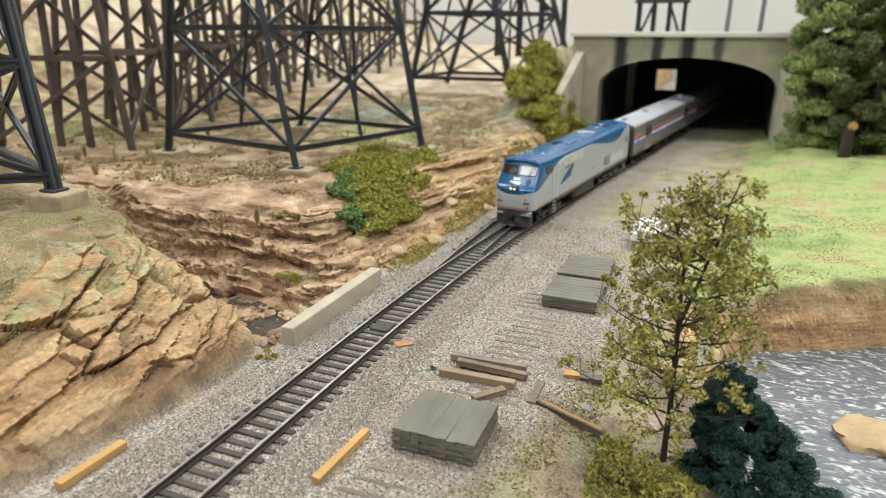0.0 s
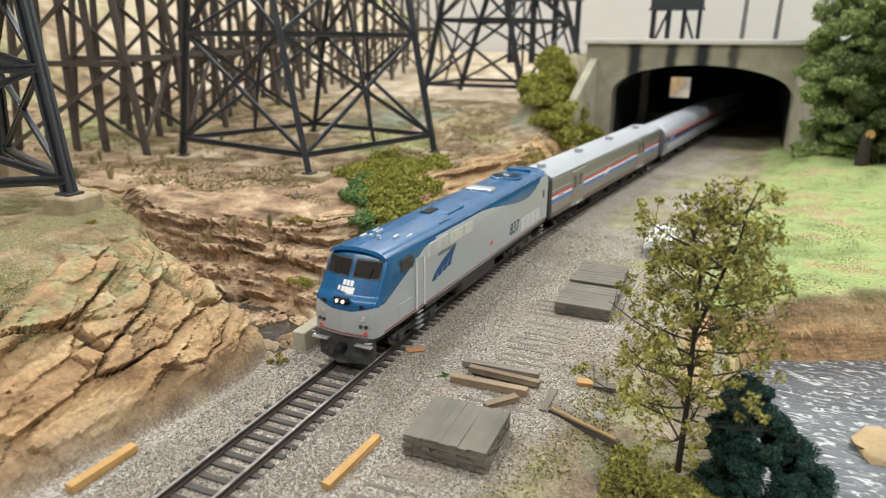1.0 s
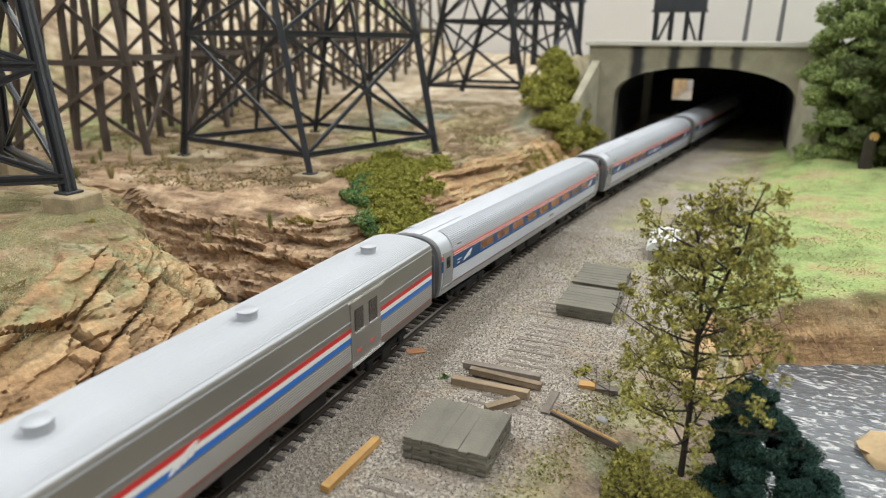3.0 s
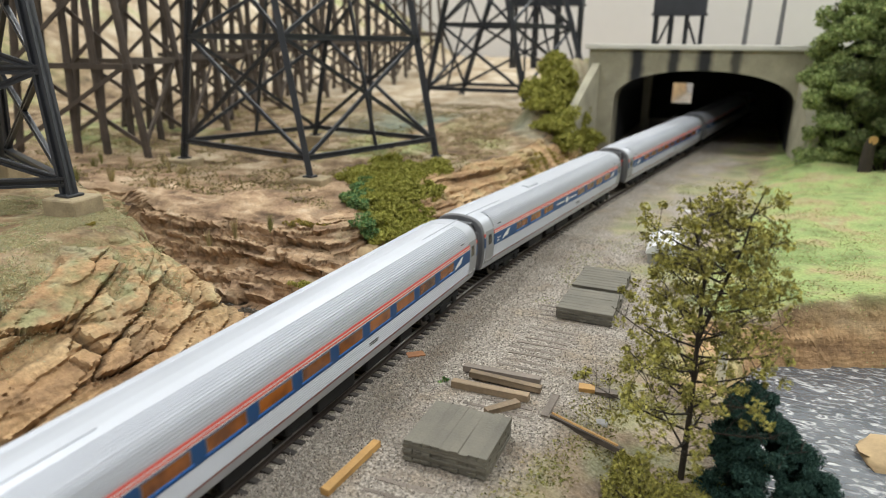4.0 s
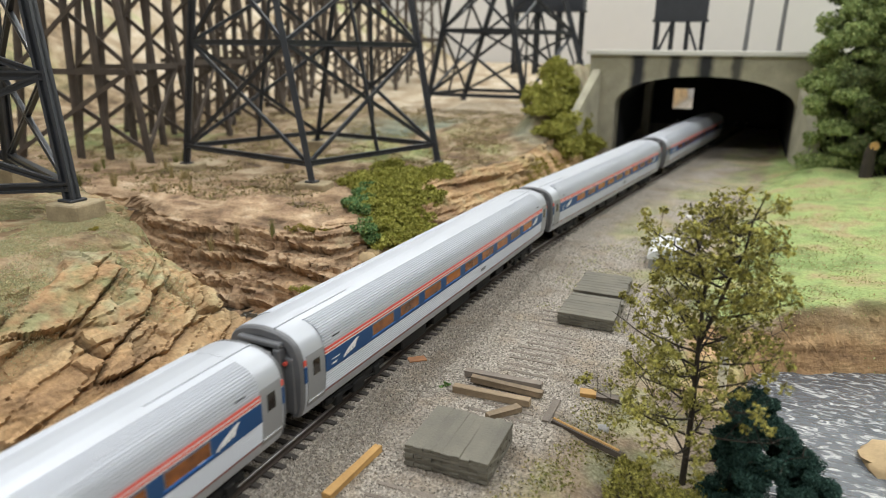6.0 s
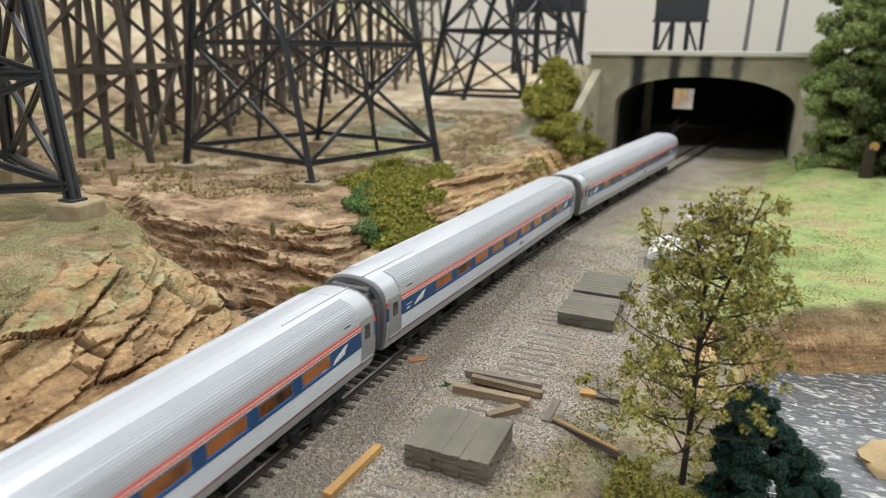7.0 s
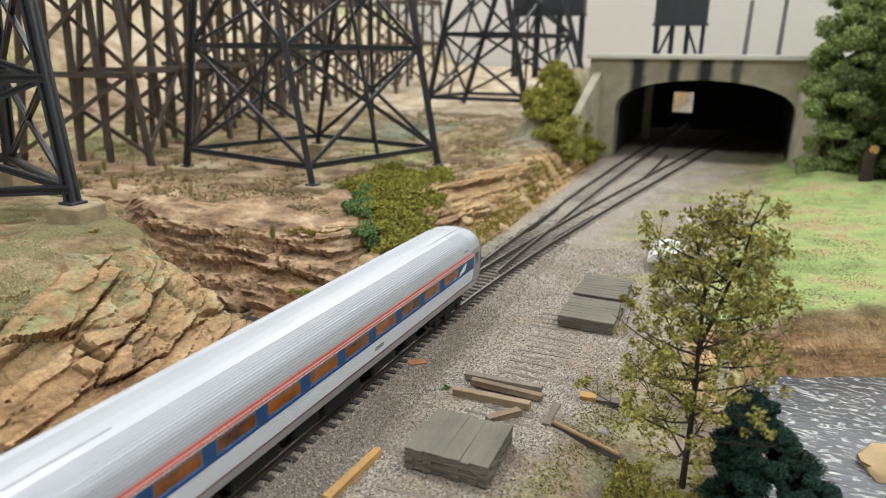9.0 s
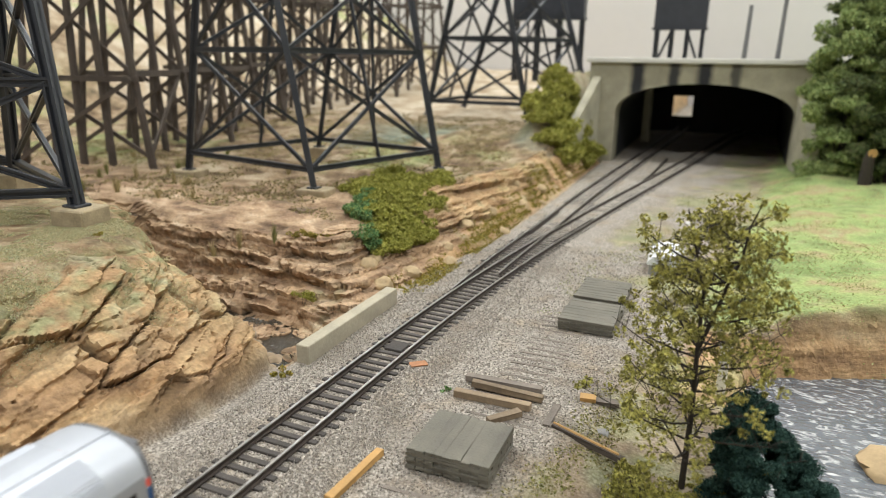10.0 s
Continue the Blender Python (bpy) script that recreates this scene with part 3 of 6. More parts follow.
# ---- portal bridge over the tracks ----
def streaked_concrete():
    """Concrete with four soft soot streaks at fixed places along the face."""
    m = mat("streaked_concrete", (0.40, 0.37, 0.27), .85, 0, .3, 40, 500, .35)
    nt = m.node_tree
    b = nt.nodes["Principled BSDF"]
    plain_col = b.inputs["Base Color"].links[0].from_socket
    tc = nt.nodes.new("ShaderNodeTexCoord")
    n = nt.nodes.new("ShaderNodeTexNoise")
    n.inputs["Scale"].default_value, n.inputs["Detail"].default_value = 60, 6
    nt.links.new(tc.outputs["Object"], n.inputs["Vector"])
    sep = nt.nodes.new("ShaderNodeSeparateXYZ")
    nt.links.new(tc.outputs["Object"], sep.inputs[0])
    wob = nt.nodes.new("ShaderNodeMath")
    wob.operation = "MULTIPLY_ADD"
    nt.links.new(n.outputs["Fac"], wob.inputs[0])
    wob.inputs[1].default_value = 0.008
    nt.links.new(sep.outputs[0], wob.inputs[2])
    mr = nt.nodes.new("ShaderNodeMapRange")
    nt.links.new(wob.outputs[0], mr.inputs[0])
    mr.inputs[1].default_value, mr.inputs[2].default_value = -0.066, 0.249
    r = nt.nodes.new("ShaderNodeValToRGB")
    els = r.color_ramp.elements
    els[0].color, els[1].color = (0, 0, 0, 1), (0, 0, 0, 1)
    for x, w, k in ((0.2, 1.8, 1.0), (5.4, 1.5, .95), (9.6, 1.8, 1.0), (13.7, 1.2, .8)):
        c, hw = (x + 7) / 31.5, w / 31.5 / 2
        for p, v in ((c - hw * 1.5, 0), (c - hw * .6, k), (c + hw * .6, k), (c + hw * 1.5, 0)):
            e = els.new(p)
            e.color = (v, v, v, 1)
    nt.links.new(mr.outputs[0], r.inputs[0])
    mx = nt.nodes.new("ShaderNodeMix")
    mx.data_type = "RGBA"
    nt.links.new(r.outputs[0], mx.inputs["Factor"])
    nt.links.new(plain_col, mx.inputs["A"])
    mx.inputs["B"].default_value = (0.03, 0.031, 0.034, 1)
    nt.links.new(mx.outputs["Result"], b.inputs["Base Color"])
    return m


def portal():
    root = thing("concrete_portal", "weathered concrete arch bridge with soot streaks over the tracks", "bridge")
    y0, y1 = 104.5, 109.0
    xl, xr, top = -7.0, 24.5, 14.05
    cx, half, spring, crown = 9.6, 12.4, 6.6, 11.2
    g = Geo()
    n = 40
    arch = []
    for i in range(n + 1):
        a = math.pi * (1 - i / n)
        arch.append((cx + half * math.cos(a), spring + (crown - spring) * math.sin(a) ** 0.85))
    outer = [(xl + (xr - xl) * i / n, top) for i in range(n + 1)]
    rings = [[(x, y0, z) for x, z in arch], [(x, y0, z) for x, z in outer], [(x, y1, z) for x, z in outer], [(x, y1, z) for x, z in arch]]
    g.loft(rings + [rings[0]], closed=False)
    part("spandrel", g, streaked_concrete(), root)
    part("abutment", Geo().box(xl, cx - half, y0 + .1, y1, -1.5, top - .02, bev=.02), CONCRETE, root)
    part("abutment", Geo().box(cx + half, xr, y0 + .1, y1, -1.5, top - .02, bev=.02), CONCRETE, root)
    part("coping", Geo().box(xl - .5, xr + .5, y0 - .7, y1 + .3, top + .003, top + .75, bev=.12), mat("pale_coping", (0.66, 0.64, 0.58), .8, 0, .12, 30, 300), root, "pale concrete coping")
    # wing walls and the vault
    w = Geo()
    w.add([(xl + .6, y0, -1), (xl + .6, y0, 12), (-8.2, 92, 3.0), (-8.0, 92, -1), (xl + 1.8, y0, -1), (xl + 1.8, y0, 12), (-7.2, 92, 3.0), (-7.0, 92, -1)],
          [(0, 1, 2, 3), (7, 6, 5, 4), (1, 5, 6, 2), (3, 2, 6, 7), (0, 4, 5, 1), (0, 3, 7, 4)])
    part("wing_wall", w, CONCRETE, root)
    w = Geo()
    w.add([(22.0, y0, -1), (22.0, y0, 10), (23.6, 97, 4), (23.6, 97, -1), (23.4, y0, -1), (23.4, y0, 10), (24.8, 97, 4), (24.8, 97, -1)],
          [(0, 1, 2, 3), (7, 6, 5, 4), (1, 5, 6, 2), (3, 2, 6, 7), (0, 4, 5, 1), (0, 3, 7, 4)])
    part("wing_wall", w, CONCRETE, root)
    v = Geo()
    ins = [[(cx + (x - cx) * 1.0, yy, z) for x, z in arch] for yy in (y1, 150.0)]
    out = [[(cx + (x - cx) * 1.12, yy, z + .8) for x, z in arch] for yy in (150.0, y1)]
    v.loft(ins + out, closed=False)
    part("vault", v, TUNNEL_SHADE, root, "vault lining coloured near-black for tunnel shade")
    part("side_wall", Geo().box(cx - half - 1.4, cx - half, y1, 150, -1.5, spring + .2), TUNNEL_SHADE, root)
    part("side_wall", Geo().box(cx + half, cx + half + 1.4, y1, 150, -1.5, spring + .2), TUNNEL_SHADE, root)
    part("end_wall", Geo().box(cx - half, 1.6, 150, 151, -1.5, 12.5).box(5.6, cx + half, 150, 151, -1.5, 12.5).box(1.6, 5.6, 150, 151, -1.5, 3.2).box(1.6, 5.6, 150, 151, 7.4, 12.5), TUNNEL_SHADE, root)
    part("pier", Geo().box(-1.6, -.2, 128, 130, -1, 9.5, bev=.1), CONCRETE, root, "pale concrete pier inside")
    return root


# Shrunk about the camera's eye, so it fits the view at a nearer distance.
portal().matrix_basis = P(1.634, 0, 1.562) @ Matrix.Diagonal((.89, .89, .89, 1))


# ---- black steel viaduct towers ----
def steel_tower(name, feet, top_z, levels, lean, label, w=.62, group="steel viaduct towers"):
    """Four battered legs from their feet, struts at levels, crossed braces on each face."""
    root = thing(name, label, "viaduct tower", group=group)
    c = sum((Vector((f[0], f[1], 0)) for f in feet), Vector()) / 4
    legs = []
    for f in feet:
        a = Vector(f)
        b0 = Vector(feet[(1, 0, 3, 2)[len(legs)]])
        t = Vector((a.x + (b0.x - a.x) * lean, a.y + (b0.y - a.y) * lean, top_z))
        legs.append((a, t))
        part("leg", Geo().angle(a, t, w, w * .28, up=(c - Vector((a.x, a.y, 0)))), STEEL_BLACK, root)
        part("base_plate", Geo().box(a.x - w * .75, a.x + w * .75, a.y - w * .75, a.y + w * .75, a.z - .02, a.z + .12, bev=.03), STEEL_BLACK, root)

    def at(i, z):
        a, t = legs[i]
        return a.lerp(t, (z - a.z) / (t.z - a.z))

    base = max(f[2] for f in feet)
    zs = [base + l for l in levels]
    for k, z in enumerate(zs):
        for i in range(4):
            part("strut", Geo().angle(at(i, z), at((i + 1) % 4, z), w * .72, w * .2), STEEL_BLACK, root)
    for lo, hi in zip(zs, zs[1:]):
        for i in range(4):
            j = (i + 1) % 4
            part("brace", Geo().angle(at(i, lo), at(j, hi), w * .5, w * .16), STEEL_BLACK, root)
            part("brace", Geo().angle(at(j, lo), at(i, hi), w * .5, w * .16), STEEL_BLACK, root)
        for i in range(1, 4):
            j = (i + 1) % 4
            part("post", Geo().angle((at(i, lo) + at(j, lo)) / 2, (at(i, hi) + at(j, hi)) / 2, w * .42, w * .16), STEEL_BLACK, root)
    return root


MAIN_FEET = [(-16.66, 44.5, 3.8), (-33.5, 47.8, 3.6), (-28.8, 63.0, 4.4), (-12.4, 60.1, 3.6)]
steel_tower("steel_tower", MAIN_FEET, 34, [0.9, 10.4, 19.5], .39, "black steel viaduct tower with crossed braces on concrete footings")
steel_tower("steel_tower", [(-18.0, 24.0, 6.15), (-31.7, 29.7, 6.15), (-43.2, 20.7, 6.15), (-29.5, 15.0, 6.15)], 34, [0.75, 6.6, 12.5, 19.5], .52,
            "black steel viaduct tower on a concrete footing atop the bluff", w=.7)
steel_tower("steel_tower", [(-14.3, 97, 5.3), (-31.2, 97, 5.6), (-31, 112, 6), (-8.2, 112, 6.8)], 34, [1.0, 10.6, 19.5], .39, "distant black steel viaduct tower with crossed braces", w=.75)
# ---- train ----
SILVER = mat("silver_paint", (0.51, 0.53, 0.575), 0.42, 0.22, 0.05, 40, 900, 0.03)
STAINLESS = mat("stainless_side", (0.30, 0.29, 0.275), 0.36, 0.6, 0.08, 40, 900, 0.03)
ROOFGREY = mat("roof_silver", (0.44, 0.455, 0.485), 0.46, 0.2, 0.06, 40, 900, 0.03)
LOCO_GREY = mat("loco_silver_grey", (0.455, 0.485, 0.505), 0.38, 0.3, 0.05, 40, 900, 0.03)
LOCO_BLUE = mat("loco_blue", (0.004, 0.092, 0.235), 0.24, 0.0, 0.08, 40, 900, 0.03, coat=0.2)
BAND_BLUE = mat("band_blue", (0.006, 0.060, 0.185), 0.45, 0.0, 0.06, 60, 900, 0.03)
STRIPE_BLUE = mat("stripe_blue", (0.02, 0.16, 0.58), 0.35, 0.0, 0.05, 60, 900, 0.03)
STRIPE_RED = mat("stripe_red", (0.58, 0.03, 0.03), 0.38, 0.0, 0.05, 60, 900, 0.03)
CORAL = mat("thin_stripe_red", (0.68, 0.10, 0.07), 0.4, 0.0, 0.05, 60, 900, 0.03)
STRIPE_WHITE = mat("stripe_white", (0.80, 0.80, 0.79), 0.4, 0.0, 0.03, 60, 900, 0.03)
END_GREY = mat("car_end_grey", (0.17, 0.172, 0.182), 0.5, 0.2, 0.15, 60, 700, 0.1)
UNDER = mat("underframe_black", (0.015, 0.0145, 0.0145), 0.7, 0.0, 0.3, 100, 800, 0.2, spec=0.25)
UNDER_GREY = mat("bogie_grey", (0.05, 0.05, 0.05), 0.55, 0.1, 0.3, 100, 800, 0.2)
WHEEL = mat("wheel_steel", (0.22, 0.20, 0.18), 0.4, 0.8, 0.3, 100, 800, 0.1)
AMBER = mat("amber_window", (0.26, 0.078, 0.010), 0.16, 0.0, 0.75, 110, 300, 0.0, tint=(0.045, 0.016, 0.007), coat=0.3, rand=0.7)
DARKGLASS = mat("dark_window", (0.014, 0.010, 0.009), 0.05, 0.0, 0.3, 60, 300, 0.0, coat=0.6)
SILLRED = mat("sill_brown_red", (0.28, 0.10, 0.08), 0.5, 0.0, 0.1, 60, 900, 0.05)
CHROME = mat("bright_fitting", (0.75, 0.75, 0.76), 0.25, 0.7, 0.05, 60, 900, 0.0)


def glow(name, color, strength):
    m = bpy.data.materials.new(name)
    m.use_nodes = True
    b = m.node_tree.nodes["Principled BSDF"]
    b.inputs["Emission Color"].default_value = (*color, 1)
    b.inputs["Emission Strength"].default_value = strength
    return m


HEADLIGHT = glow("lit_headlight", (1, 0.84, 0.58), 1.15)
UNDER_BLUE = mat("number_navy", (0.006, 0.03, 0.075), 0.45, 0.0, 0.06, 60, 900, 0.03)
DOOR_GREY = mat("door_grey", (0.30, 0.305, 0.315), 0.45, 0.2, 0.06, 60, 900, 0.05)
TRAIN = []


def head_y(t):
    """Where the front of the baggage car is along the line."""
    return float(np.interp(t, [0, 1, 2.5, 4.5, 5.5, 7.5, 9, 10], [72.7, 48.4, 11.9, -37.1, -61.4, -109.4, -145.7, -170.2]))


def car_rows(front, length, bogie):
    rows = []
    for k in range(0, 41):
        t = k * 0.25
        y = head_y(t) + front
        a, b = y + bogie, y + length - bogie
        p, q = Vector((float(main_x(a)), a, float(rise(a)))), Vector((float(main_x(b)), b, float(rise(b))))
        turn = -math.degrees(math.atan2(q.x - p.x, q.y - p.y))
        climb = math.degrees(math.atan2(q.z - p.z, q.y - p.y))
        c = (p + q) / 2
        rows.append((t, P(c.x, c.y, c.z, climb, 0, turn)))
    return rows


def dense(points, step=0.03):
    """A half profile (x, z), bottom to crown, cut into short even steps, with outward normals."""
    pts = np.array(points, float)
    s = np.concatenate([[0], np.cumsum(np.hypot(*np.diff(pts, axis=0).T))])
    q = np.arange(0, s[-1] + step / 2, step)
    x, z = np.interp(q, s, pts[:, 0]), np.interp(q, s, pts[:, 1])
    k = np.ones(5) / 5
    xs, zs = np.convolve(np.pad(x, 2, mode="reflect", reflect_type="odd"), k, "valid"), np.convolve(np.pad(z, 2, mode="reflect", reflect_type="odd"), k, "valid")
    tx, tz = np.gradient(xs), np.gradient(zs)
    n = np.hypot(tx, tz)
    return xs, zs, tz / n, -tx / n, q


def ribbed(points, bands, period, depth):
    """Whole section, both sides, with ribs where bands (z or x limits) ask for them."""
    x, z, nx, nz, s = dense(points, period / 4)
    wave = np.where((np.floor(s / (period / 4)) % 4) < 2, 1.0, 0.0)
    on = np.zeros_like(x)
    for z0, z1, x0 in bands:
        on = np.maximum(on, ((z > z0) & (z < z1) & (x > x0)).astype(float))
    x, z = x + nx * wave * on * depth, z + nz * wave * on * depth
    half = list(zip(x, z))
    return half + [(-a, b) for a, b in reversed(half[:-1])]


def plain(points, step=0.12):
    x, z, nx, nz, s = dense(points, step)
    half = list(zip(x, z))
    return half + [(-a, b) for a, b in reversed(half[:-1])]


def shell(points, z0, z1, y0, y1, off, side=1, g=None):
    """A plate that follows the side between two heights, standing off by a hair."""
    g = g or Geo()
    x, z, nx, nz, s = dense(points, 0.04)
    i0, i1 = int(np.argmin(np.abs(z - z0) + (x < 0.9) * 9)), int(np.argmin(np.abs(z - z1) + (x < 0.9) * 9))
    ids = sorted(set(np.linspace(i0, i1, max(2, (i1 - i0) // 3 + 1)).astype(int).tolist()))
    outer = [((x[i] + nx[i] * off) * side, z[i] + nz[i] * off) for i in ids]
    inner = [((x[i] - nx[i] * 0.03) * side, z[i] - nz[i] * 0.03) for i in reversed(ids)]
    sec = outer + inner
    g.loft([[(a, y0, b) for a, b in sec], [(a, y1, b) for a, b in sec]], True, True)
    return g


def bogie(root, yc, base, wheels, color, radius=.52):
    """A bogie with side frames, springs and wheels, under a car."""
    g = Geo().box(-1.0, 1.0, yc - .5, yc + .5, .55, .95, bev=.06)
    bg = part("bogie", g, color, root)
    for s in (-1, 1):
        f = Geo().box(s * 1.22 - .12, s * 1.22 + .12, yc - base / 2 - .7, yc + base / 2 + .7, .52, .82, bev=.05)
        f.box(s * 1.3 - .14, s * 1.3 + .14, yc - .45, yc + .45, .28, .75, bev=.05)
        for w in wheels:
            f.box(s * 1.28 - .16, s * 1.28 + .16, yc + w - .26, yc + w + .26, .3, .78, bev=.06)
        f.bar((s * 1.36, yc - base / 2 - .3, .75), (s * 1.36, yc + base / 2 + .3, .40), .08)
        part("side_frame", f, color, bg)
        for w in wheels:
            d = Geo().disc((s * .86 if s > 0 else s * .86 - .16, yc + w, radius), radius, .16, 20, axis=0)
            part("wheel", d, WHEEL, bg, smooth=True)


AM = [(1.50, 1.10), (1.60, 1.35), (1.68, 1.62), (1.73, 2.1), (1.75, 2.5), (1.75, 3.0), (1.73, 3.35), (1.67, 3.65), (1.56, 3.93), (1.38, 4.14), (1.12, 4.29), (.8, 4.39), (.4, 4.45), (0, 4.47)]


def fan_logo(g, pt, n=4, size=1.0):
    """A fan of curved stripes that spread from one upper corner; pt maps (u, v) to a place on the side."""
    for k in range(n):
        foot = -1.15 + .62 * k
        v = []
        for j in range(6):
            u = j / 5
            c, w = foot + (1.25 + .10 * k - foot) * u ** 1.7, .46 * (1 - u) + .18 * u
            for e in (-w / 2, w / 2):
                for off in (0, 1):
                    v.append(pt((c + e) * size, (.10 * k + (1.3 - .10 * k) * u) * size, off))
        f = []
        for j in range(5):
            o = j * 4
            f += [(o + 1, o + 3, o + 7, o + 5), (o, o + 1, o + 5, o + 4), (o + 3, o + 2, o + 6, o + 7)]
        g.add(v, f)
    return g


def coach(front, cafe=False, hatch=False):
    L = 14.45
    root = thing("coach", "silver ribbed passenger coach with blue window band and amber windows" if not cafe else
                 "silver ribbed cafe coach with blue band, lettering bars and amber windows", "railway car", group="train cars")
    rib = ribbed(AM, [(1.68, 2.46, 1), (3.5, 4.40, 0.42)], 0.105, 0.042)
    sm = plain(AM)
    part("body", Geo().loft([[(x, y, z) for x, z in rib] for y in (-L + 1.25, L - 1.25)], False), SILVER, root)
    for s in (-1, 1):
        g = Geo().loft([[(x * k, s * y, 1.1 + (z - 1.1) * k2) for x, z in sm] for y, k, k2 in ((L - 1.25, 1.003, 1.002), (L - .28, 1.0, 1.0), (L - .06, .985, .99))], False)
        part("vestibule", g, SILVER, root, smooth=True)
        part("end_frame", Geo().loft([[(x * k, s * y, 1.1 + (z - 1.1) * k2) for x, z in sm] for y, k, k2 in ((L - .07, .99, .995), (L + .06, .985, .99), (L + .14, .95, .97), (L + .15, .80, .90), (L - .05, .78, .89))], False), END_GREY, root, "dark grey curved car end")
        g = Geo().add([(x * .9, s * (L + .02), z * .97) for x, z in sm[::3]], [tuple(range(len(sm[::3])))])
        part("end_wall", g, END_GREY, root)
        part("diaphragm", Geo().box(-.62, .62, min(s * L, s * (L + .62)), max(s * L, s * (L + .62)), 1.1, 3.75, bev=.08), UNDER, root, "black rubber diaphragm between cars")
        for side in (-1, 1):
            part("end_pillar", Geo().box(*sorted((side * .70, side * .98)), *sorted((s * (L - .04), s * (L + .46))), 1.15, 3.86, bev=.05), END_GREY, root)
            part("end_panel", Geo().box(*sorted((side * .98, side * 1.42)), *sorted((s * (L - .04), s * (L + .2))), 1.25, 3.5, bev=.05), END_GREY, root)
        part("end_hood", Geo().box(-.98, .98, *sorted((s * (L - .04), s * (L + .42))), 3.87, 4.08, bev=.05), END_GREY, root)
        part("roof_seam", Geo().box(.42, .47, s * L - s * 4.6 if s > 0 else -L + .05, s * L - .05 if s > 0 else -L + 4.6, 4.40, 4.475), SILVER, root)
        part("coupler", Geo().box(-.12, .12, min(s * L, s * (L + .72)), max(s * L, s * (L + .72)), .6, .85, bev=.03), UNDER, root)
        for side in (-1, 1):
            part("marker_lamp", Geo().disc((side * 1.12, s * (L + .22) - (.1 if s < 0 else 0), 3.30), .085, .1, 12, axis=1), [CORAL], root, "small red marker lamp")
            yy = s * (L - .72)
            dw = part("door", shell(AM, 1.45, 3.52, yy - .52, yy + .56, .012, side), DOOR_GREY, root, "grey vestibule door")
            part("door_window", shell(AM, 2.62, 3.22, yy - .2, yy + .2, .03, side), DARKGLASS, dw, "dark door window")
            a, b = (L - .16, L - .02) if s > 0 else (-L + .02, -L + .16)
            part("corner_stripe", shell(AM, 3.2, 3.4, a, b, .014, side), CORAL, root)
            part("corner_band", shell(AM, 2.5, 3.1, a, b, .014, side), BAND_BLUE, root)
            part("grab_step", shell(AM, 1.62, 1.68, yy - .5, yy + .5, .05, side), CHROME, root)
            part("roof_vent", shell(AM, 3.62, 3.7, s * (L - 2.1) - .25, s * (L - 2.1) + .25, .02, side), UNDER, root)
    for side in (-1, 1):
        a, b = -L + 1.26, L - 1.26
        part("window_band", shell(AM, 2.44, 3.13, a, b, .046, side), BAND_BLUE, root, "dark blue window band")
        part("stripe", shell(AM, 3.13, 3.19, a, b, .048, side), STRIPE_WHITE, root)
        part("stripe", shell(AM, 3.19, 3.255, a, b, .05, side), CORAL, root)
        part("stripe", shell(AM, 3.255, 3.30, a, b, .048, side), STRIPE_WHITE, root)
        part("stripe", shell(AM, 3.30, 3.37, a, b, .05, side), CORAL, root)
        part("sill", shell(AM, 1.58, 1.63, a, b, .03, side), SILLRED, root, "thin red line along the sill")
        for k in range(9):
            if cafe and k in (3, 4):
                continue
            y = -L + 4.6 + 2.37 * k
            fr = part("window", shell(AM, 2.60, 3.11, y - .05, y + 1.75, .052, side), END_GREY, root)
            part("pane", shell(AM, 2.63, 3.08, y, y + 1.7, .060, side), AMBER, fr, "amber tinted window pane")
            part("window_sill", shell(AM, 2.555, 2.60, y - .1, y + 1.8, .07, side), STRIPE_BLUE, fr)

        def spot(y0, z0, flip):
            def pt(u, v, off):
                return ((1.785 + .02 * off) * side, y0 + u * flip, z0 + v)
            return pt
        for y0, flip in ((-L + 2.9, 1), (L - 2.9, 1)):
            part("emblem", fan_logo(Geo(), spot(y0, 2.56, flip), 4, .36), STRIPE_WHITE, root, "white fan emblem")
            part("lettering", Geo().box(*sorted((side * 1.74, side * 1.804)), y0 - 1.25, y0 - .75, 2.78, 2.82), STRIPE_WHITE, root)
            part("lettering", Geo().box(*sorted((side * 1.74, side * 1.804)), y0 - 1.25, y0 - .95, 2.58, 2.65), STRIPE_WHITE, root)
        if cafe:
            part("emblem", Geo().disc((side * 1.77 - (.04 if side < 0 else 0), -.45, 2.80), .25, .04, 18, axis=0), STRIPE_WHITE, root, "white round emblem")
            for y0, y1 in ((-2.6, -.85), (-.05, 1.75)):
                n = int((y1 - y0) / .2)
                for k in range(n):
                    part("lettering", Geo().box(*sorted((side * 1.74, side * 1.804)), y0 + k * .2, y0 + k * .2 + .15, 2.74, 2.86), STRIPE_WHITE, root)
        part("side_vent", shell(AM, 1.95, 2.1, 2.0, 2.7, .04, side), UNDER_GREY, root)
    if hatch:
        part("roof_hatch", Geo().box(-.1, .55, -5.2, -3.4, 4.36, 4.56, bev=.08), SILVER, root)
        part("roof_fitting", Geo().box(.75, .95, -2.1, -1.8, 4.34, 4.45, bev=.03), SILVER, root)
    g = Geo().box(-1.3, 1.3, -L + .3, L - .3, .95, 1.2)
    part("underframe", g, UNDER, root)
    for y, w, z in ((-5.2, 1.4, .42), (-2.4, .9, .5), (.2, 1.5, .38), (3.6, 1.2, .45), (6.2, .7, .5)):
        part("equipment_box", Geo().box(-1.35, 1.35, y - w, y + w * .8, z, 1.0, bev=.06), UNDER, root)
    for s in (-1, 1):
        bogie(root, s * (L - 4.0), 3.0, (-1.45, 1.45), UNDER)
    TRAIN.append((root, front + .25, 28.9, 4.0))


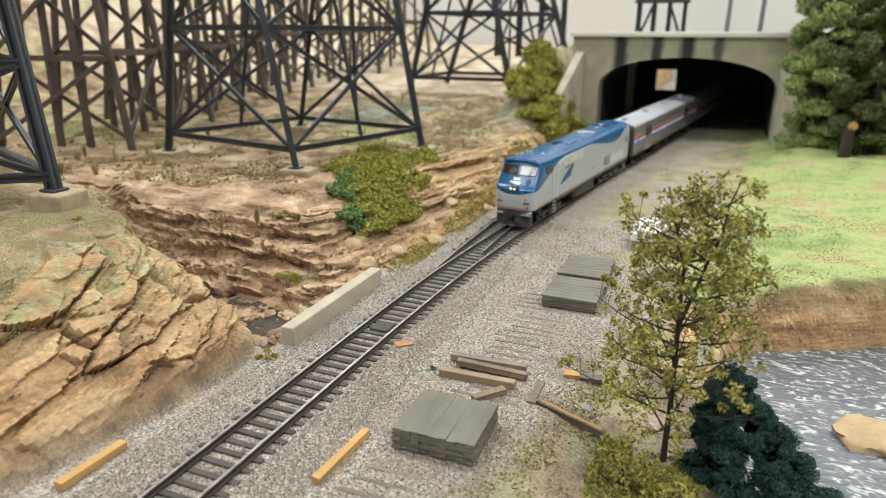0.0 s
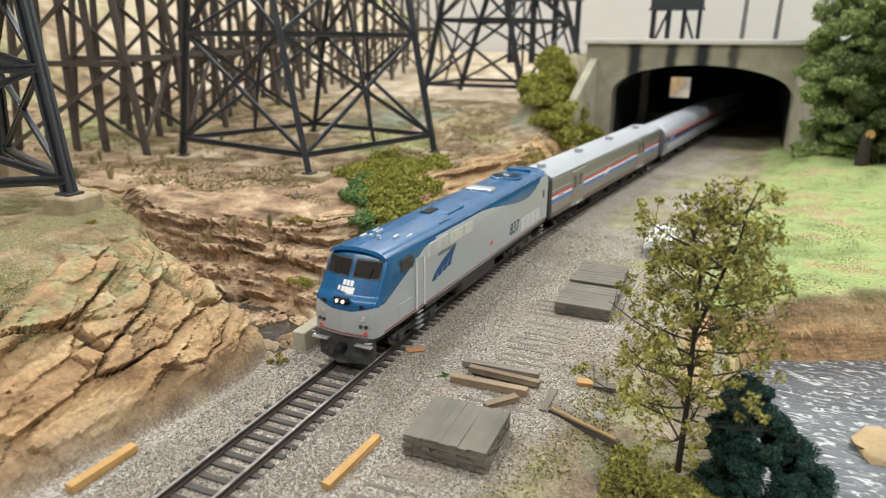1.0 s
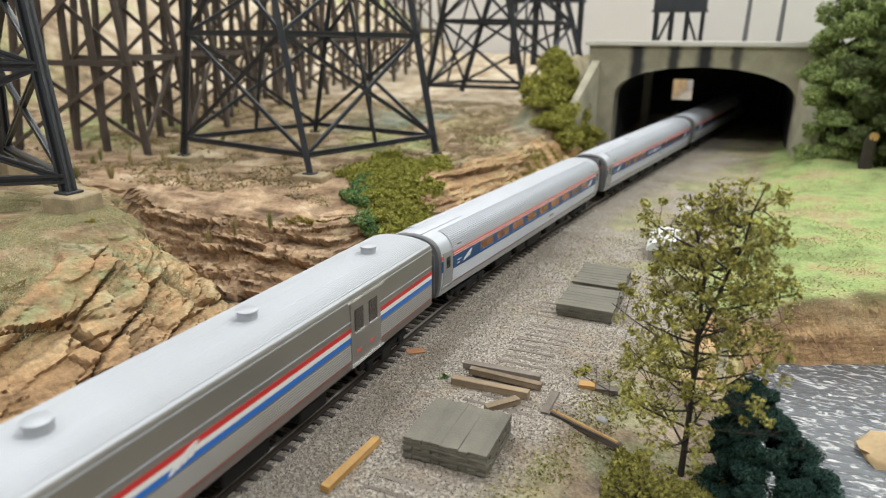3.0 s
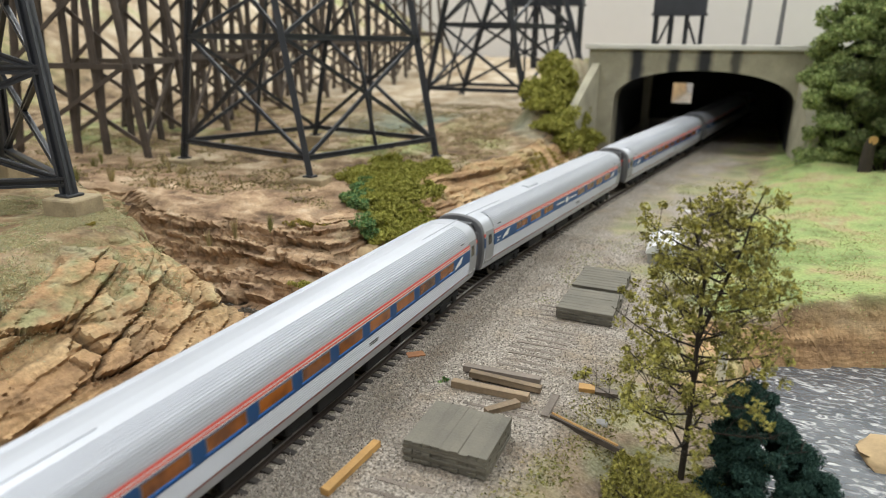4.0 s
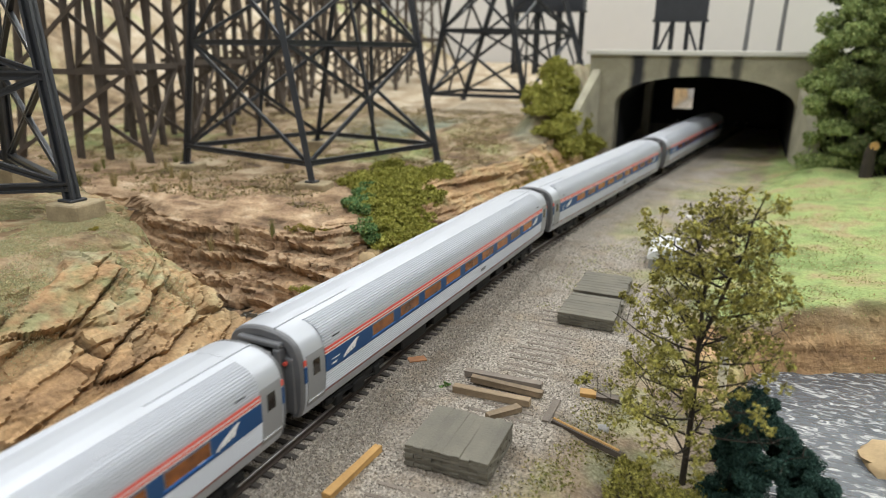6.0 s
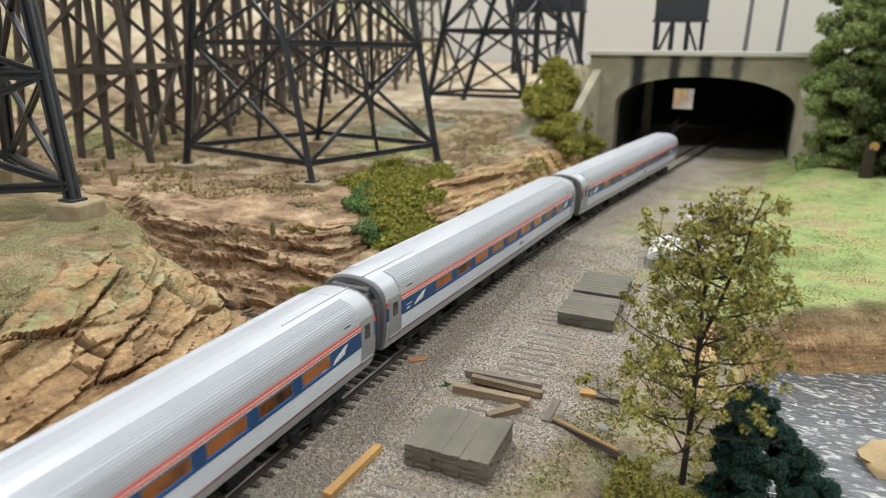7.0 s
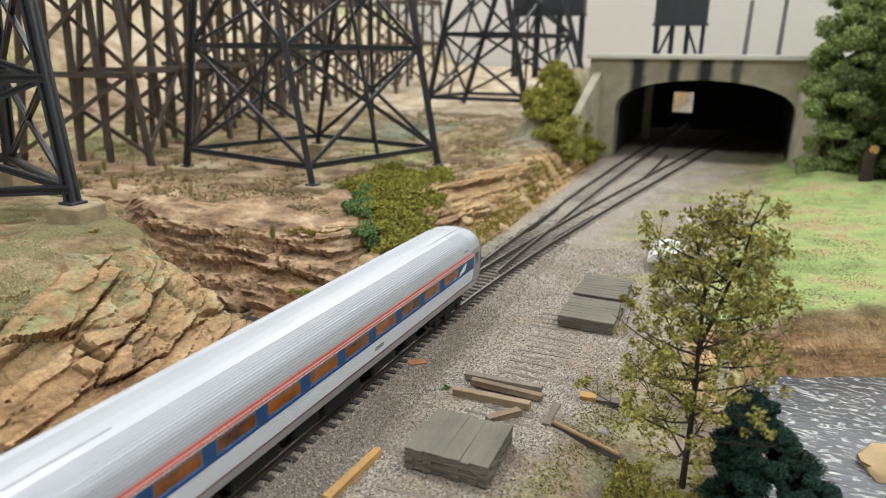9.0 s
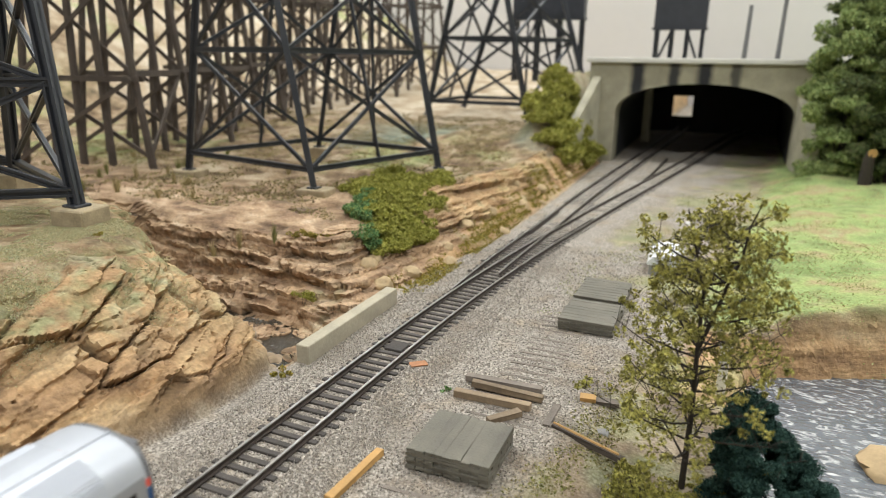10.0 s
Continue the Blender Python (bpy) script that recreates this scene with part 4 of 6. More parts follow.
BG = [(1.75, 1.40), (1.75, 1.7), (1.75, 4.25), (1.73, 4.42), (1.66, 4.54), (1.5, 4.63), (1.1, 4.75), (.6, 4.83), (0, 4.86)]


def baggage_car():
    L = 14.4
    root = thing("baggage_car", "stainless baggage car with red, white and blue stripes and roof vents", "railway car", group="train cars")
    rib = ribbed(BG, [(1.76, 2.5, 1), (4.60, 5, -1)], 0.10, 0.022)
    sec = [[(x, y, z) for x, z in rib] for y in (-L, L)]
    g = Geo().loft(sec, False)
    for i, q in enumerate(g.f):
        zz = min(g.v[k][2] for k in q)
        g.m[i] = 1 if zz > 4.52 else 0
    part("body", g, [STAINLESS, ROOFGREY], root)
    sm = plain(BG)
    for s in (-1, 1):
        part("end_frame", Geo().loft([[(x * k, s * y, 1.4 + (z - 1.4) * k2) for x, z in sm] for y, k, k2 in ((L - .02, .998, .999), (L + .28, .93, .955), (L + .3, .8, .9), (L + .05, .78, .9))], False), UNDER_GREY, root, "dark grey rounded car end")
        part("end_wall", Geo().add([(x * .88, s * (L + .1), z * .96) for x, z in sm], [tuple(range(len(sm)))]), UNDER_GREY, root)
        part("diaphragm", Geo().box(-.62, .62, s * L + (.05 if s > 0 else -.5), s * L + (.5 if s > 0 else -.05), 1.0, 3.8, bev=.08), UNDER, root)
        part("end_step", Geo().box(.7, 1.5, s * L + (.05 if s > 0 else -.42), s * L + (.42 if s > 0 else -.05), 2.55, 2.66, bev=.03), UNDER_GREY, root)
        part("grab_knob", Geo().disc((1.2, s * L + (.28 if s > 0 else -.4), 3.25), .1, .12, 10, axis=1), CHROME, root)
        for side in (-1, 1):
            yy = -10.4 if s < 0 else 6.7
            y0, y1 = yy, yy + 2.4
            door = part("door", shell(BG, 1.5, 4.22, y0, y1, .035, side), STAINLESS, root, "stainless sliding baggage door")
            for a in (.28, 1.42):
                part("door_window", shell(BG, 2.92, 3.9, y0 + a, y0 + a + .66, .06, side), DARKGLASS, door)
                part("window_trim", shell(BG, 2.84, 2.92, y0 + a - .05, y0 + a + .75, .09, side), CHROME, door)
            part("door_rail", shell(BG, 4.24, 4.3, y0 - .2, y1 + .3, .06, side), CHROME, root)
            part("door_sill", shell(BG, 1.46, 1.54, y0 - .05, y1 + .15, .1, side), CHROME, root)
            for k in range(2):
                part("warning_label", shell(BG, 1.95, 2.08, y0 + .35 + k * 1.1, y0 + .7 + k * 1.1, .05, side), CORAL, door)
    spans = ((-L, -10.4), (-8.0, 6.7), (9.1, L))
    for side in (-1, 1):
        for a, b in spans:
            part("red_stripe", shell(BG, 3.0, 3.21, a, b, .014, side), STRIPE_RED, root)
            part("white_stripe", shell(BG, 2.79, 3.0, a, b, .014, side), STRIPE_WHITE, root)
            part("blue_stripe", shell(BG, 2.55, 2.79, a, b, .014, side), STRIPE_BLUE, root)
            part("moulding", shell(BG, 3.46, 3.485, a, b, .03, side), ROOFGREY, root)
            part("moulding", shell(BG, 4.33, 4.36, a, b, .03, side), ROOFGREY, root)
            part("sill", shell(BG, 1.72, 1.745, a, b, .03, side), SILLRED, root)
        part("skirt", shell(BG, 1.42, 1.7, -L, L, .01, side), mat("skirt_brown", (0.17, 0.14, 0.125), .6, .1, .15, 60, 800, .1), root)
        def pt(u, v, off, s=side):
            return ((1.765 + .02 * off) * s, -2.3 + u, 2.62 + v)
        part("emblem", fan_logo(Geo(), pt, 4, .40), STRIPE_WHITE, root, "white fan emblem")
        for k in range(6):
            part("lettering", Geo().box(*sorted((side * 1.74, side * 1.772)), -13.2 + k * .17, -13.08 + k * .17, 2.86, 2.93), UNDER_GREY, root)
    for y in (1.75, 9.45, 17.2, 25.6):
        v = part("roof_vent", Geo().disc((0, -L + y, 4.83), .36, .30, 18), ROOFGREY, root, "round roof vent", smooth=True)
        part("vent_cap", Geo().disc((0, -L + y, 5.13), .39, .07, 18), ROOFGREY, v, smooth=True)
    part("underframe", Geo().box(-1.4, 1.4, -L + .3, L - .3, 1.0, 1.42), UNDER, root)
    for y, w in ((-3.5, 1.6), (0.6, 1.2), (4.4, .9)):
        part("equipment_box", Geo().box(-1.45, 1.45, y - w, y + w, .5, 1.05, bev=.06), UNDER, root)
    for s in (-1, 1):
        bogie(root, s * (L - 4.2), 3.0, (-1.45, 1.45), UNDER)
    TRAIN.append((root, 0.0, 28.8, 4.2))


def text_mesh(body, size):
    cu = bpy.data.curves.new("number", "FONT")
    cu.body, cu.size, cu.extrude, cu.align_x = body, size * CM, 0.0001, "CENTER"
    tmp = new("number", cu)
    dg = bpy.context.evaluated_depsgraph_get()
    me = bpy.data.meshes.new_from_object(tmp.evaluated_get(dg))
    bpy.data.objects.remove(tmp)
    return me


def locomotive():
    H = 12.2
    root = thing("locomotive", "silver-grey passenger diesel locomotive with blue roof and nose", "locomotive", group="train cars")
    # cab: sections stacked in height, each a U round the nose
    zl = [1.55, 1.7, 2.2, 2.6, 3.05, 3.2, 3.36, 4.2, 4.7, 4.95, 5.1, 5.2, 5.27]
    fl = [.0, .0, .0, .03, .12, .22, .42, .98, 1.28, 1.45, 1.62, 1.95, 2.5]
    wl = [1.70, 1.71, 1.72, 1.72, 1.72, 1.72, 1.72, 1.72, 1.66, 1.54, 1.36, 1.05, .6]
    g = Geo()
    zs = np.concatenate([np.arange(1.55, 5.1, .045), [5.1, 5.14, 5.18, 5.21, 5.24, 5.27]])
    rings = []
    for z in zs:
        f0, w = float(np.interp(z, zl, fl)), float(np.interp(z, zl, wl))
        key = [(w, 6.2), (w, f0 + .85), (w * .99, f0 + .56), (w * .955, f0 + .36), (w * .88, f0 + .22), (w * .45, f0 + .07), (0, f0)]
        kp = np.array(key)
        s = np.concatenate([[0], np.cumsum(np.hypot(*np.diff(kp, axis=0).T))])
        q = np.concatenate([np.linspace(0, s[1], 90)[:-1], np.linspace(s[1], s[-1], 26)])
        hx, hy = np.interp(q, s, kp[:, 0]), np.interp(q, s, kp[:, 1])
        half = list(zip(hx, hy))
        full = half + [(-a, b) for a, b in reversed(half[:-1])]
        rings.append([(a, b - H, z) for a, b in full])
    g.loft(rings, False)
    for i, q in enumerate(g.f):
        c = np.mean([g.v[k] for k in q], axis=0)
        f, ax = c[1] + H, abs(c[0])
        if f < 1.05 and ax < 1.69 and c[2] < 3.4:
            blue = c[2] > 2.72 + .26 * max(0, ax - .55)
        else:
            blue = c[2] > 3.02 + max(0, f - 1.0) * .40 or (f > 4.75 and c[2] > 4.62)
        g.m[i] = 1 if blue else 0
    part("cab", g, [LOCO_GREY, LOCO_BLUE], root, smooth=True)
    # long body
    prof = [(1.72, 1.55), (1.72, 4.4), (1.66, 4.72), (1.54, 4.95), (1.36, 5.1), (1.05, 5.2), (.6, 5.27), (0, 5.3)]
    x, z, _, _, _ = dense(prof, .05)
    half = list(zip(x, z))
    sec = half + [(-a, b) for a, b in reversed(half[:-1])]
    ys = np.arange(6.2, 24.41, .13)
    g = Geo().loft([[(a, y - H, b) for a, b in sec] for y in ys], False)
    for i, q in enumerate(g.f):
        c = np.mean([g.v[k] for k in q], axis=0)
        f = c[1] + H
        edge = 4.80 - .80 * float(ss(11.5, 19.5, f)) + 1.0 * float(ss(19.8, 24.3, f))
        g.m[i] = 1 if c[2] > min(edge, 5.02 if f < 23.6 else 5.2) else 0
    part("body", g, [LOCO_GREY, LOCO_BLUE], root, smooth=True)
    part("rear_end", Geo().loft([[(a * k, y - H, 1.55 + (b - 1.55) * k) for a, b in sec] for y, k in ((24.38, 1.0), (24.62, .93), (24.64, .5))], False), LOCO_GREY, root)
    part("roof_crown", Geo().loft([[(a * k, y - H, b + dz) for a, b in sec if b > 4.93] for y, dz, k in ((1.42, -.16, .99), (1.5, .0, 1.0), (1.9, .012, 1.003), (6.3, .012, 1.003))], False), LOCO_BLUE, root, smooth=True)
    # roof details
    def roof(name, x0, x1, f0, f1, z0, z1, m, label="", bev=.04):
        return part(name, Geo().box(x0, x1, f0 - H, f1 - H, z0, z1, bev=bev), m, root, label)
    roof("roof_hatch", -.75, .95, 15.0, 15.9, 5.2, 5.42, CHROME, "bare metal roof hatch")
    roof("exhaust", -.5, .1, 8.4, 9.6, 5.25, 5.36, UNDER, "black exhaust opening")
    roof("roof_panel", .05, 1.0, 9.0, 11.0, 5.14, 5.31, LOCO_BLUE)
    roof("roof_panel", .95, 1.3, 7.3, 8.6, 5.0, 5.2, LOCO_BLUE)
    for f in (12.6, 17.6, 21.5, 23.4):
        part("roof_seam", Geo().loft([[(a * 1.003, f - H + d, b + .02) for a, b in sec if b > 5.03] for d in (0, .08)], False), LOCO_BLUE, root)
    for f in (22.6,):
        roof("vent_hood", -.9, .9, 22.5, 22.75, 5.2, 5.44, LOCO_BLUE)
    fan = part("cooling_fan", Geo().disc((0, 20.2 - H, 5.2), 1.12, .15, 28), LOCO_BLUE, root, "round blue cooling fan grille")
    for k in range(18):
        a = math.pi * 2 * k / 18
        part("fan_blade", Geo().bar((0, 20.2 - H, 5.37), (1.0 * math.cos(a), 20.2 - H + 1.0 * math.sin(a), 5.36), .035, .05), UNDER_GREY, fan)
    part("fan_hub", Geo().disc((0, 20.2 - H, 5.34), .22, .07, 14), CHROME, fan)
    for xx, f, l in ((-.75, 2.9, .55), (-.3, 3.6, .6), (.75, 3.5, .5), (1.05, 4.3, .5), (-.95, 4.4, .5)):
        zz = 5.28 if abs(xx) < .5 else (5.2 if abs(xx) < .9 else 5.06)
        part("roof_antenna", Geo().box(xx - .06, xx + .06, f - H, f + l - H, zz, zz + .2, bev=.04), CHROME, root, "small bright roof fitting")
    for xx in (-.25, .15):
        part("horn", Geo().disc((xx, 3.1 - H, 5.27), .1, .2, 10), CHROME, root)
    part("rain_gutter", Geo().box(1.56, 1.62, 4.9 - H, 24.2 - H, 4.9, 4.95), LOCO_BLUE, root)
    part("rain_gutter", Geo().box(-1.62, -1.56, 4.9 - H, 24.2 - H, 4.9, 4.95), LOCO_BLUE, root)
    # windscreens, on the sloped face
    def face(x0, x1, z0, z1, out=.03, drop=0.0):
        g = Geo()
        n = 6
        rows = []
        for o in (out, -.12):
            for zz in (z0, z1):
                row = []
                for i in range(n + 1):
                    xx = x0 + (x1 - x0) * i / n
                    w = float(np.interp(zz, zl, wl))
                    f = float(np.interp(zz, zl, fl)) + float(np.interp(abs(xx), [0, .45 * w, .88 * w, .955 * w, .99 * w], [0, .07, .22, .36, .56]))
                    row.append((xx, f - o - H, zz))
                rows.append(row)
        ring = [rows[0], rows[1], rows[3], rows[2], rows[0]]
        return g.loft(ring, False)
    for s in (-1, 1):
        a, b = sorted((s * .14, s * 1.38))
        fr = part("windscreen", face(a - .06, b + .06, 4.06, 4.80, .02), UNDER_GREY, root)
        part("pane", face(a, b, 4.12, 4.74, .04), DARKGLASS, fr, "dark cab windscreen")
        part("wiper", Geo().bar((s * .9, .93 - H, 4.08), (s * 1.05, 1.16 - H, 4.5), .03), UNDER, root)
        wnd = part("cab_window", Geo().box(*sorted((s * 1.69, s * 1.745)), 2.45 - H, 3.65 - H, 3.98, 4.62, bev=.02), UNDER_GREY, root)
        part("pane", Geo().box(*sorted((s * 1.70, s * 1.757)), 2.55 - H, 3.55 - H, 4.06, 4.55), mat("tinted_cab_glass", (.035, .032, .02), .12, 0, .2, 60, 300, 0), wnd)
        dr = part("cab_door", Geo().box(*sorted((s * 1.69, s * 1.735)), 3.85 - H, 4.65 - H, 1.75, 4.3, bev=.015), LOCO_GREY, root)
        for k in (3.85, 4.65):
            part("handrail", Geo().tube([(s * 1.8, k - H, 1.7), (s * 1.8, k - H, 4.2)], .045, 6), STRIPE_WHITE, dr)
        for k in range(4):
            part("ladder_rung", Geo().box(*sorted((s * 1.6, s * 1.78)), 4.0 - H, 4.6 - H, .55 + k * .28, .60 + k * .28), CHROME, root)
        part("step_panel", Geo().box(*sorted((s * 1.70, s * 1.738)), 2.2 - H, 3.4 - H, 1.8, 2.5, bev=.015), LOCO_GREY, root)
        part("red_sill", Geo().box(*sorted((s * 1.70, s * 1.735)), .95 - H, 24.3 - H, 1.62, 1.69), SILLRED, root, "thin red line along the sill")
        part("skirt", Geo().box(*sorted((s * 1.58, s * 1.70)), 5.0 - H, 24.2 - H, 1.3, 1.56), UNDER_GREY, root)
        # louvred grilles
        for a, b in ((5.2, 6.2), (6.35, 7.35)):
            gr = part("grille", Geo().box(*sorted((s * 1.69, s * 1.74)), a - H, b - H, 4.0, 4.68, bev=.015), STRIPE_WHITE, root, "pale louvred air grille")
            for k in range(6):
                part("louvre", Geo().box(*sorted((s * 1.72, s * 1.75)), a + .1 - H, b - .1 - H, 4.06 + k * .1, 4.10 + k * .1), END_GREY, gr)
        for a, b in ((7.6, 9.3), (9.45, 10.6)):
            part("mesh_grille", Geo().box(*sorted((s * 1.69, s * 1.738)), a - H, b - H, 4.0, 4.62, bev=.015), mat("mesh_grille", (.66, .66, .62), .5, .3, .25, 900, 1800, .4), root)
        for k in range(4):
            a = 18.7 + k * 1.02
            part("filter_panel", Geo().box(*sorted((s * 1.70, s * 1.74)), a - H, a + .94 - H, 1.85, 2.75, bev=.015), mat("filter_silver", (.66, .66, .68), .45, .3, .12, 300, 900, .2), root)
        rd = part("rear_door", Geo().box(*sorted((s * 1.70, s * 1.735)), 23.0 - H, 23.75 - H, 1.75, 4.05, bev=.015), LOCO_GREY, root)
        part("pane", Geo().box(*sorted((s * 1.71, s * 1.75)), 23.2 - H, 23.55 - H, 3.3, 3.85), DARKGLASS, rd)
        for k in range(3):
            part("ladder_rung", Geo().box(*sorted((s * 1.55, s * 1.75)), 23.1 - H, 23.7 - H, .55 + k * .28, .60 + k * .28), CHROME, root)

        def pt(u, v, off, s=s):
            return ((1.722 + .02 * off) * s, 6.9 - H + u, 2.55 + v)
        part("emblem", fan_logo(Geo(), pt, 4, .95), BAND_BLUE, root, "dark blue fan emblem")
        for k in range(6):
            part("lettering", Geo().box(*sorted((s * 1.71, s * 1.738)), 6.3 + k * .36 - H, 6.58 + k * .36 - H, 3.72, 3.90), END_GREY, root)
        nm = new("number", text_mesh("837", 1.15))
        nm.data.materials.append(UNDER_BLUE)
        nm.parent = root
        nm.matrix_basis = P(s * 1.73, 17.5 - H, 2.1, 90, 0, 90 * s)
        part("warning_label", Geo().box(*sorted((s * 1.71, s * 1.735)), 13.4 - H, 13.7 - H, 2.35, 2.6), CORAL, root)
    # nose fittings
    def nose(name, xx, zz, r, m, label=""):
        f = float(np.interp(zz, zl, fl)) + float(np.interp(abs(xx), [0, .774, 1.51, 1.64], [0, .07, .22, .36]))
        return part(name, Geo().disc((xx, f - H - .06, zz), r, .1, 14, axis=1), m, root, label)
    hb = part("headlight_housing", Geo().box(-.46, .46, -H - .02, -H + .25, 3.05, 3.33, bev=.12), UNDER, root)
    for xx in (-.16, .16):
        part("headlight", Geo().disc((xx, -H - .05, 3.19), .085, .06, 14, axis=1), HEADLIGHT, hb, "lit round headlight")
    for s in (-1, 1):
        nose("class_light", s * 1.0, 2.98, .11, UNDER)
        nose("ditch_light", s * 1.08, 2.45, .11, CHROME, "small round ditch light")
        nose("jack_socket", s * 1.0, 2.1, .09, UNDER_GREY)
        nose("jack_socket", s * 1.25, 2.1, .09, UNDER_GREY)
        nose("marker_light", s * 1.2, 1.78, .09, CORAL)
    for k in range(3):
        part("number_bar", face(-.28 + k * .2, -.12 + k * .2, 3.72, 3.92, .04), STRIPE_WHITE, root)
    for k in range(4):
        part("nose_emblem", face(-.5 + k * .2, -.36 + k * .25, 3.5 - .03 * k, 3.66, .035), STRIPE_WHITE, root, "white fan emblem on the nose")
    part("hatch_outline", face(.8, 1.12, 3.45, 3.85, .015), BAND_BLUE, root)
    part("red_sill", face(-1.3, 1.3, 1.62, 1.69, .03), SILLRED, root)
    # pilot and coupler
    pl = part("pilot", Geo().box(-1.45, 1.45, -H + .15, -H + .75, .35, 1.56, bev=.12), UNDER_GREY, root, "dark grey pilot under the nose")
    part("plough", Geo().add([(-1.4, -H + .2, .3), (0, -H - .25, .25), (1.4, -H + .2, .3), (-1.4, -H + .3, .8), (0, -H + .1, .8), (1.4, -H + .3, .8), (-1.4, -H + .6, .3), (1.4, -H + .6, .3)],
         [(0, 1, 4, 3), (1, 2, 5, 4), (0, 6, 7, 2, 1), (3, 4, 5, 7, 6), (0, 3, 6), (2, 7, 5)]), UNDER_GREY, pl)
    part("coupler", Geo().box(-.2, .2, -H - .45, -H + .3, .75, 1.1, bev=.06), UNDER, pl)
    for s in (-1, 1):
        part("pilot_step", Geo().box(*sorted((s * .75, s * 1.6)), -H - .12, -H + .12, 1.18, 1.25), CHROME, pl)
        part("grab_iron", Geo().tube([(s * 1.3, -H - .05, 1.25), (s * 1.35, -H - .15, 1.45), (s * 1.65, -H, 1.45)], .03, 6), CHROME, pl)
        for k in range(3):
            part("air_hose", Geo().tube([(s * (.4 + k * .16), -H - .05, .95), (s * (.4 + k * .16), -H - .2, .7), (s * (.42 + k * .16), -H - .15, .45)], .04, 6), UNDER_GREY, pl)
    part("fuel_tank", Geo().box(-1.5, 1.5, -2.6, 2.6, .38, 1.4, bev=.18), UNDER_GREY, root)
    part("underframe", Geo().box(-1.45, 1.45, -H + .6, H - .3, 1.2, 1.6), UNDER, root)
    for s in (-1, 1):
        bogie(root, s * (H - 4.6), 3.2, (-1.6, 1.6), UNDER_GREY, .55)
    TRAIN.append((root, -25.4, 24.4, 4.6))


locomotive()
baggage_car()
for k in range(5):
    coach(30.3 + 30.3 * k, cafe=(k == 1), hatch=(k in (1,)))


# ---- ground helper for things that stand on it ----
def ground_z(x, y):
    return float(land_height(np.array([float(x)]), np.array([float(y)]))[0][0])


def footing(x, y, top, w, d, h, label="weathered tan concrete tower footing"):
    g = Geo().box(-w / 2, w / 2, -d / 2, d / 2, -h, 0, bev=.09)
    ob = part("footing", g, PLASTER, None, at=P(x, y, top, 0, 0, 8))
    tagged(ob, label, "footing", "tower footings")


footing(-17.8, 24.0, 6.13, 2.15, 2.1, 1.9)
footing(-16.5, 44.6, 3.78, 2.6, 2.2, 1.6)
footing(-33.5, 47.8, 3.58, 2.8, 2.4, 1.8)
footing(-12.3, 60.2, 3.58, 2.4, 2.2, 1.6)
footing(-28.8, 63.0, 4.38, 2.4, 2.2, 1.6)
footing(-14.3, 97.0, 5.28, 2.4, 2.2, 3.0)
footing(-31.2, 97.0, 5.58, 2.4, 2.2, 2.6)
footing(-31.7, 29.7, 6.13, 2.5, 2.4, 4.0)
footing(-29.5, 15.0, 6.13, 2.5, 2.4, 4.0)
footing(-43.2, 20.7, 6.13, 2.5, 2.4, 4.0)

# parapet beside the culvert
ob = part("parapet", Geo().box(-.37, .37, -4.75, 4.75, -2.4, .0, bev=.05), mat("parapet_concrete", (0.44, 0.39, 0.29), .85, 0, .3, 60, 700, .4), None, at=P(-3.47, 28.9, .56, 0, 0, .6))
tagged(ob, "low stained concrete parapet beside the track", "parapet")

# ---- timber ----
SLATE = mat("grey_stained_wood", (0.150, 0.137, 0.106), .62, 0, .35, 90, 1100, .5, rand=.22)
OLDWOOD = mat("weathered_plank", (0.26, 0.19, 0.12), .8, 0, .4, 120, 900, .35, rand=.6)
NEWWOOD = mat("fresh_pine_plank", (0.50, 0.29, 0.10), .7, 0, .25, 120, 900, .25)
BURIED = mat("buried_tie", (0.21, 0.175, 0.145), .9, 0, .4, 120, 1200, .4, rand=.5)


def jagged_board(rnd, x0, x1, y0, y1, z0, z1):
    g = Geo().box(x0, x1, y0, y1, z0, z1, bev=.014)
    g.v = [(x + rnd.uniform(-.018, .018), y + rnd.uniform(-.03, .03), z + rnd.uniform(-.01, .01)) for x, y, z in g.v]
    return g


def tie_stack(x, y, z, w, d, layers, turn, label, seed):
    """Layers of squared timbers on two bearers, laid crosswise in turn."""
    rnd = random.Random(seed)
    root = thing("tie_stack", label, "timber stack", P(x, y, z, 0, 0, turn), "stacks of ties")
    hh = .17
    for k in (-.35, .35):
        part("bearer", Geo().box(k * w - .12, k * w + .12, -d / 2 + .15, d / 2 - .15, -.1, .08, bev=.02), SLATE, root)
    for l in range(layers):
        z0 = .07 + l * hh
        if l % 2 == 0:
            n = 9
            for i in range(n):
                part("tie", jagged_board(rnd, -w / 2 + i * w / n + .001, -w / 2 + (i + 1) * w / n - .001, -d / 2 + rnd.uniform(-.05, .05), d / 2 + rnd.uniform(-.05, .05), z0, z0 + hh - .012), SLATE, root)
        else:
            n = 8
            for i in range(n):
                part("tie", jagged_board(rnd, -w / 2 + rnd.uniform(-.05, .05), w / 2 + rnd.uniform(-.05, .05), -d / 2 + i * d / n + .01, -d / 2 + (i + 1) * d / n - .01, z0, z0 + hh - .012), SLATE, root)
    return root


tie_stack(6.80, 20.1, -.42, 3.2, 3.0, 5, 1, "square stack of dark grey wooden ties on gravel", 1)
tie_stack(8.50, 35.7, -.42, 3.1, 3.5, 4, 0, "low stack of dark grey wooden ties on gravel", 2)
tie_stack(8.40, 39.9, -.42, 3.0, 3.9, 4, 1, "low stack of grey wooden ties behind another stack", 3)


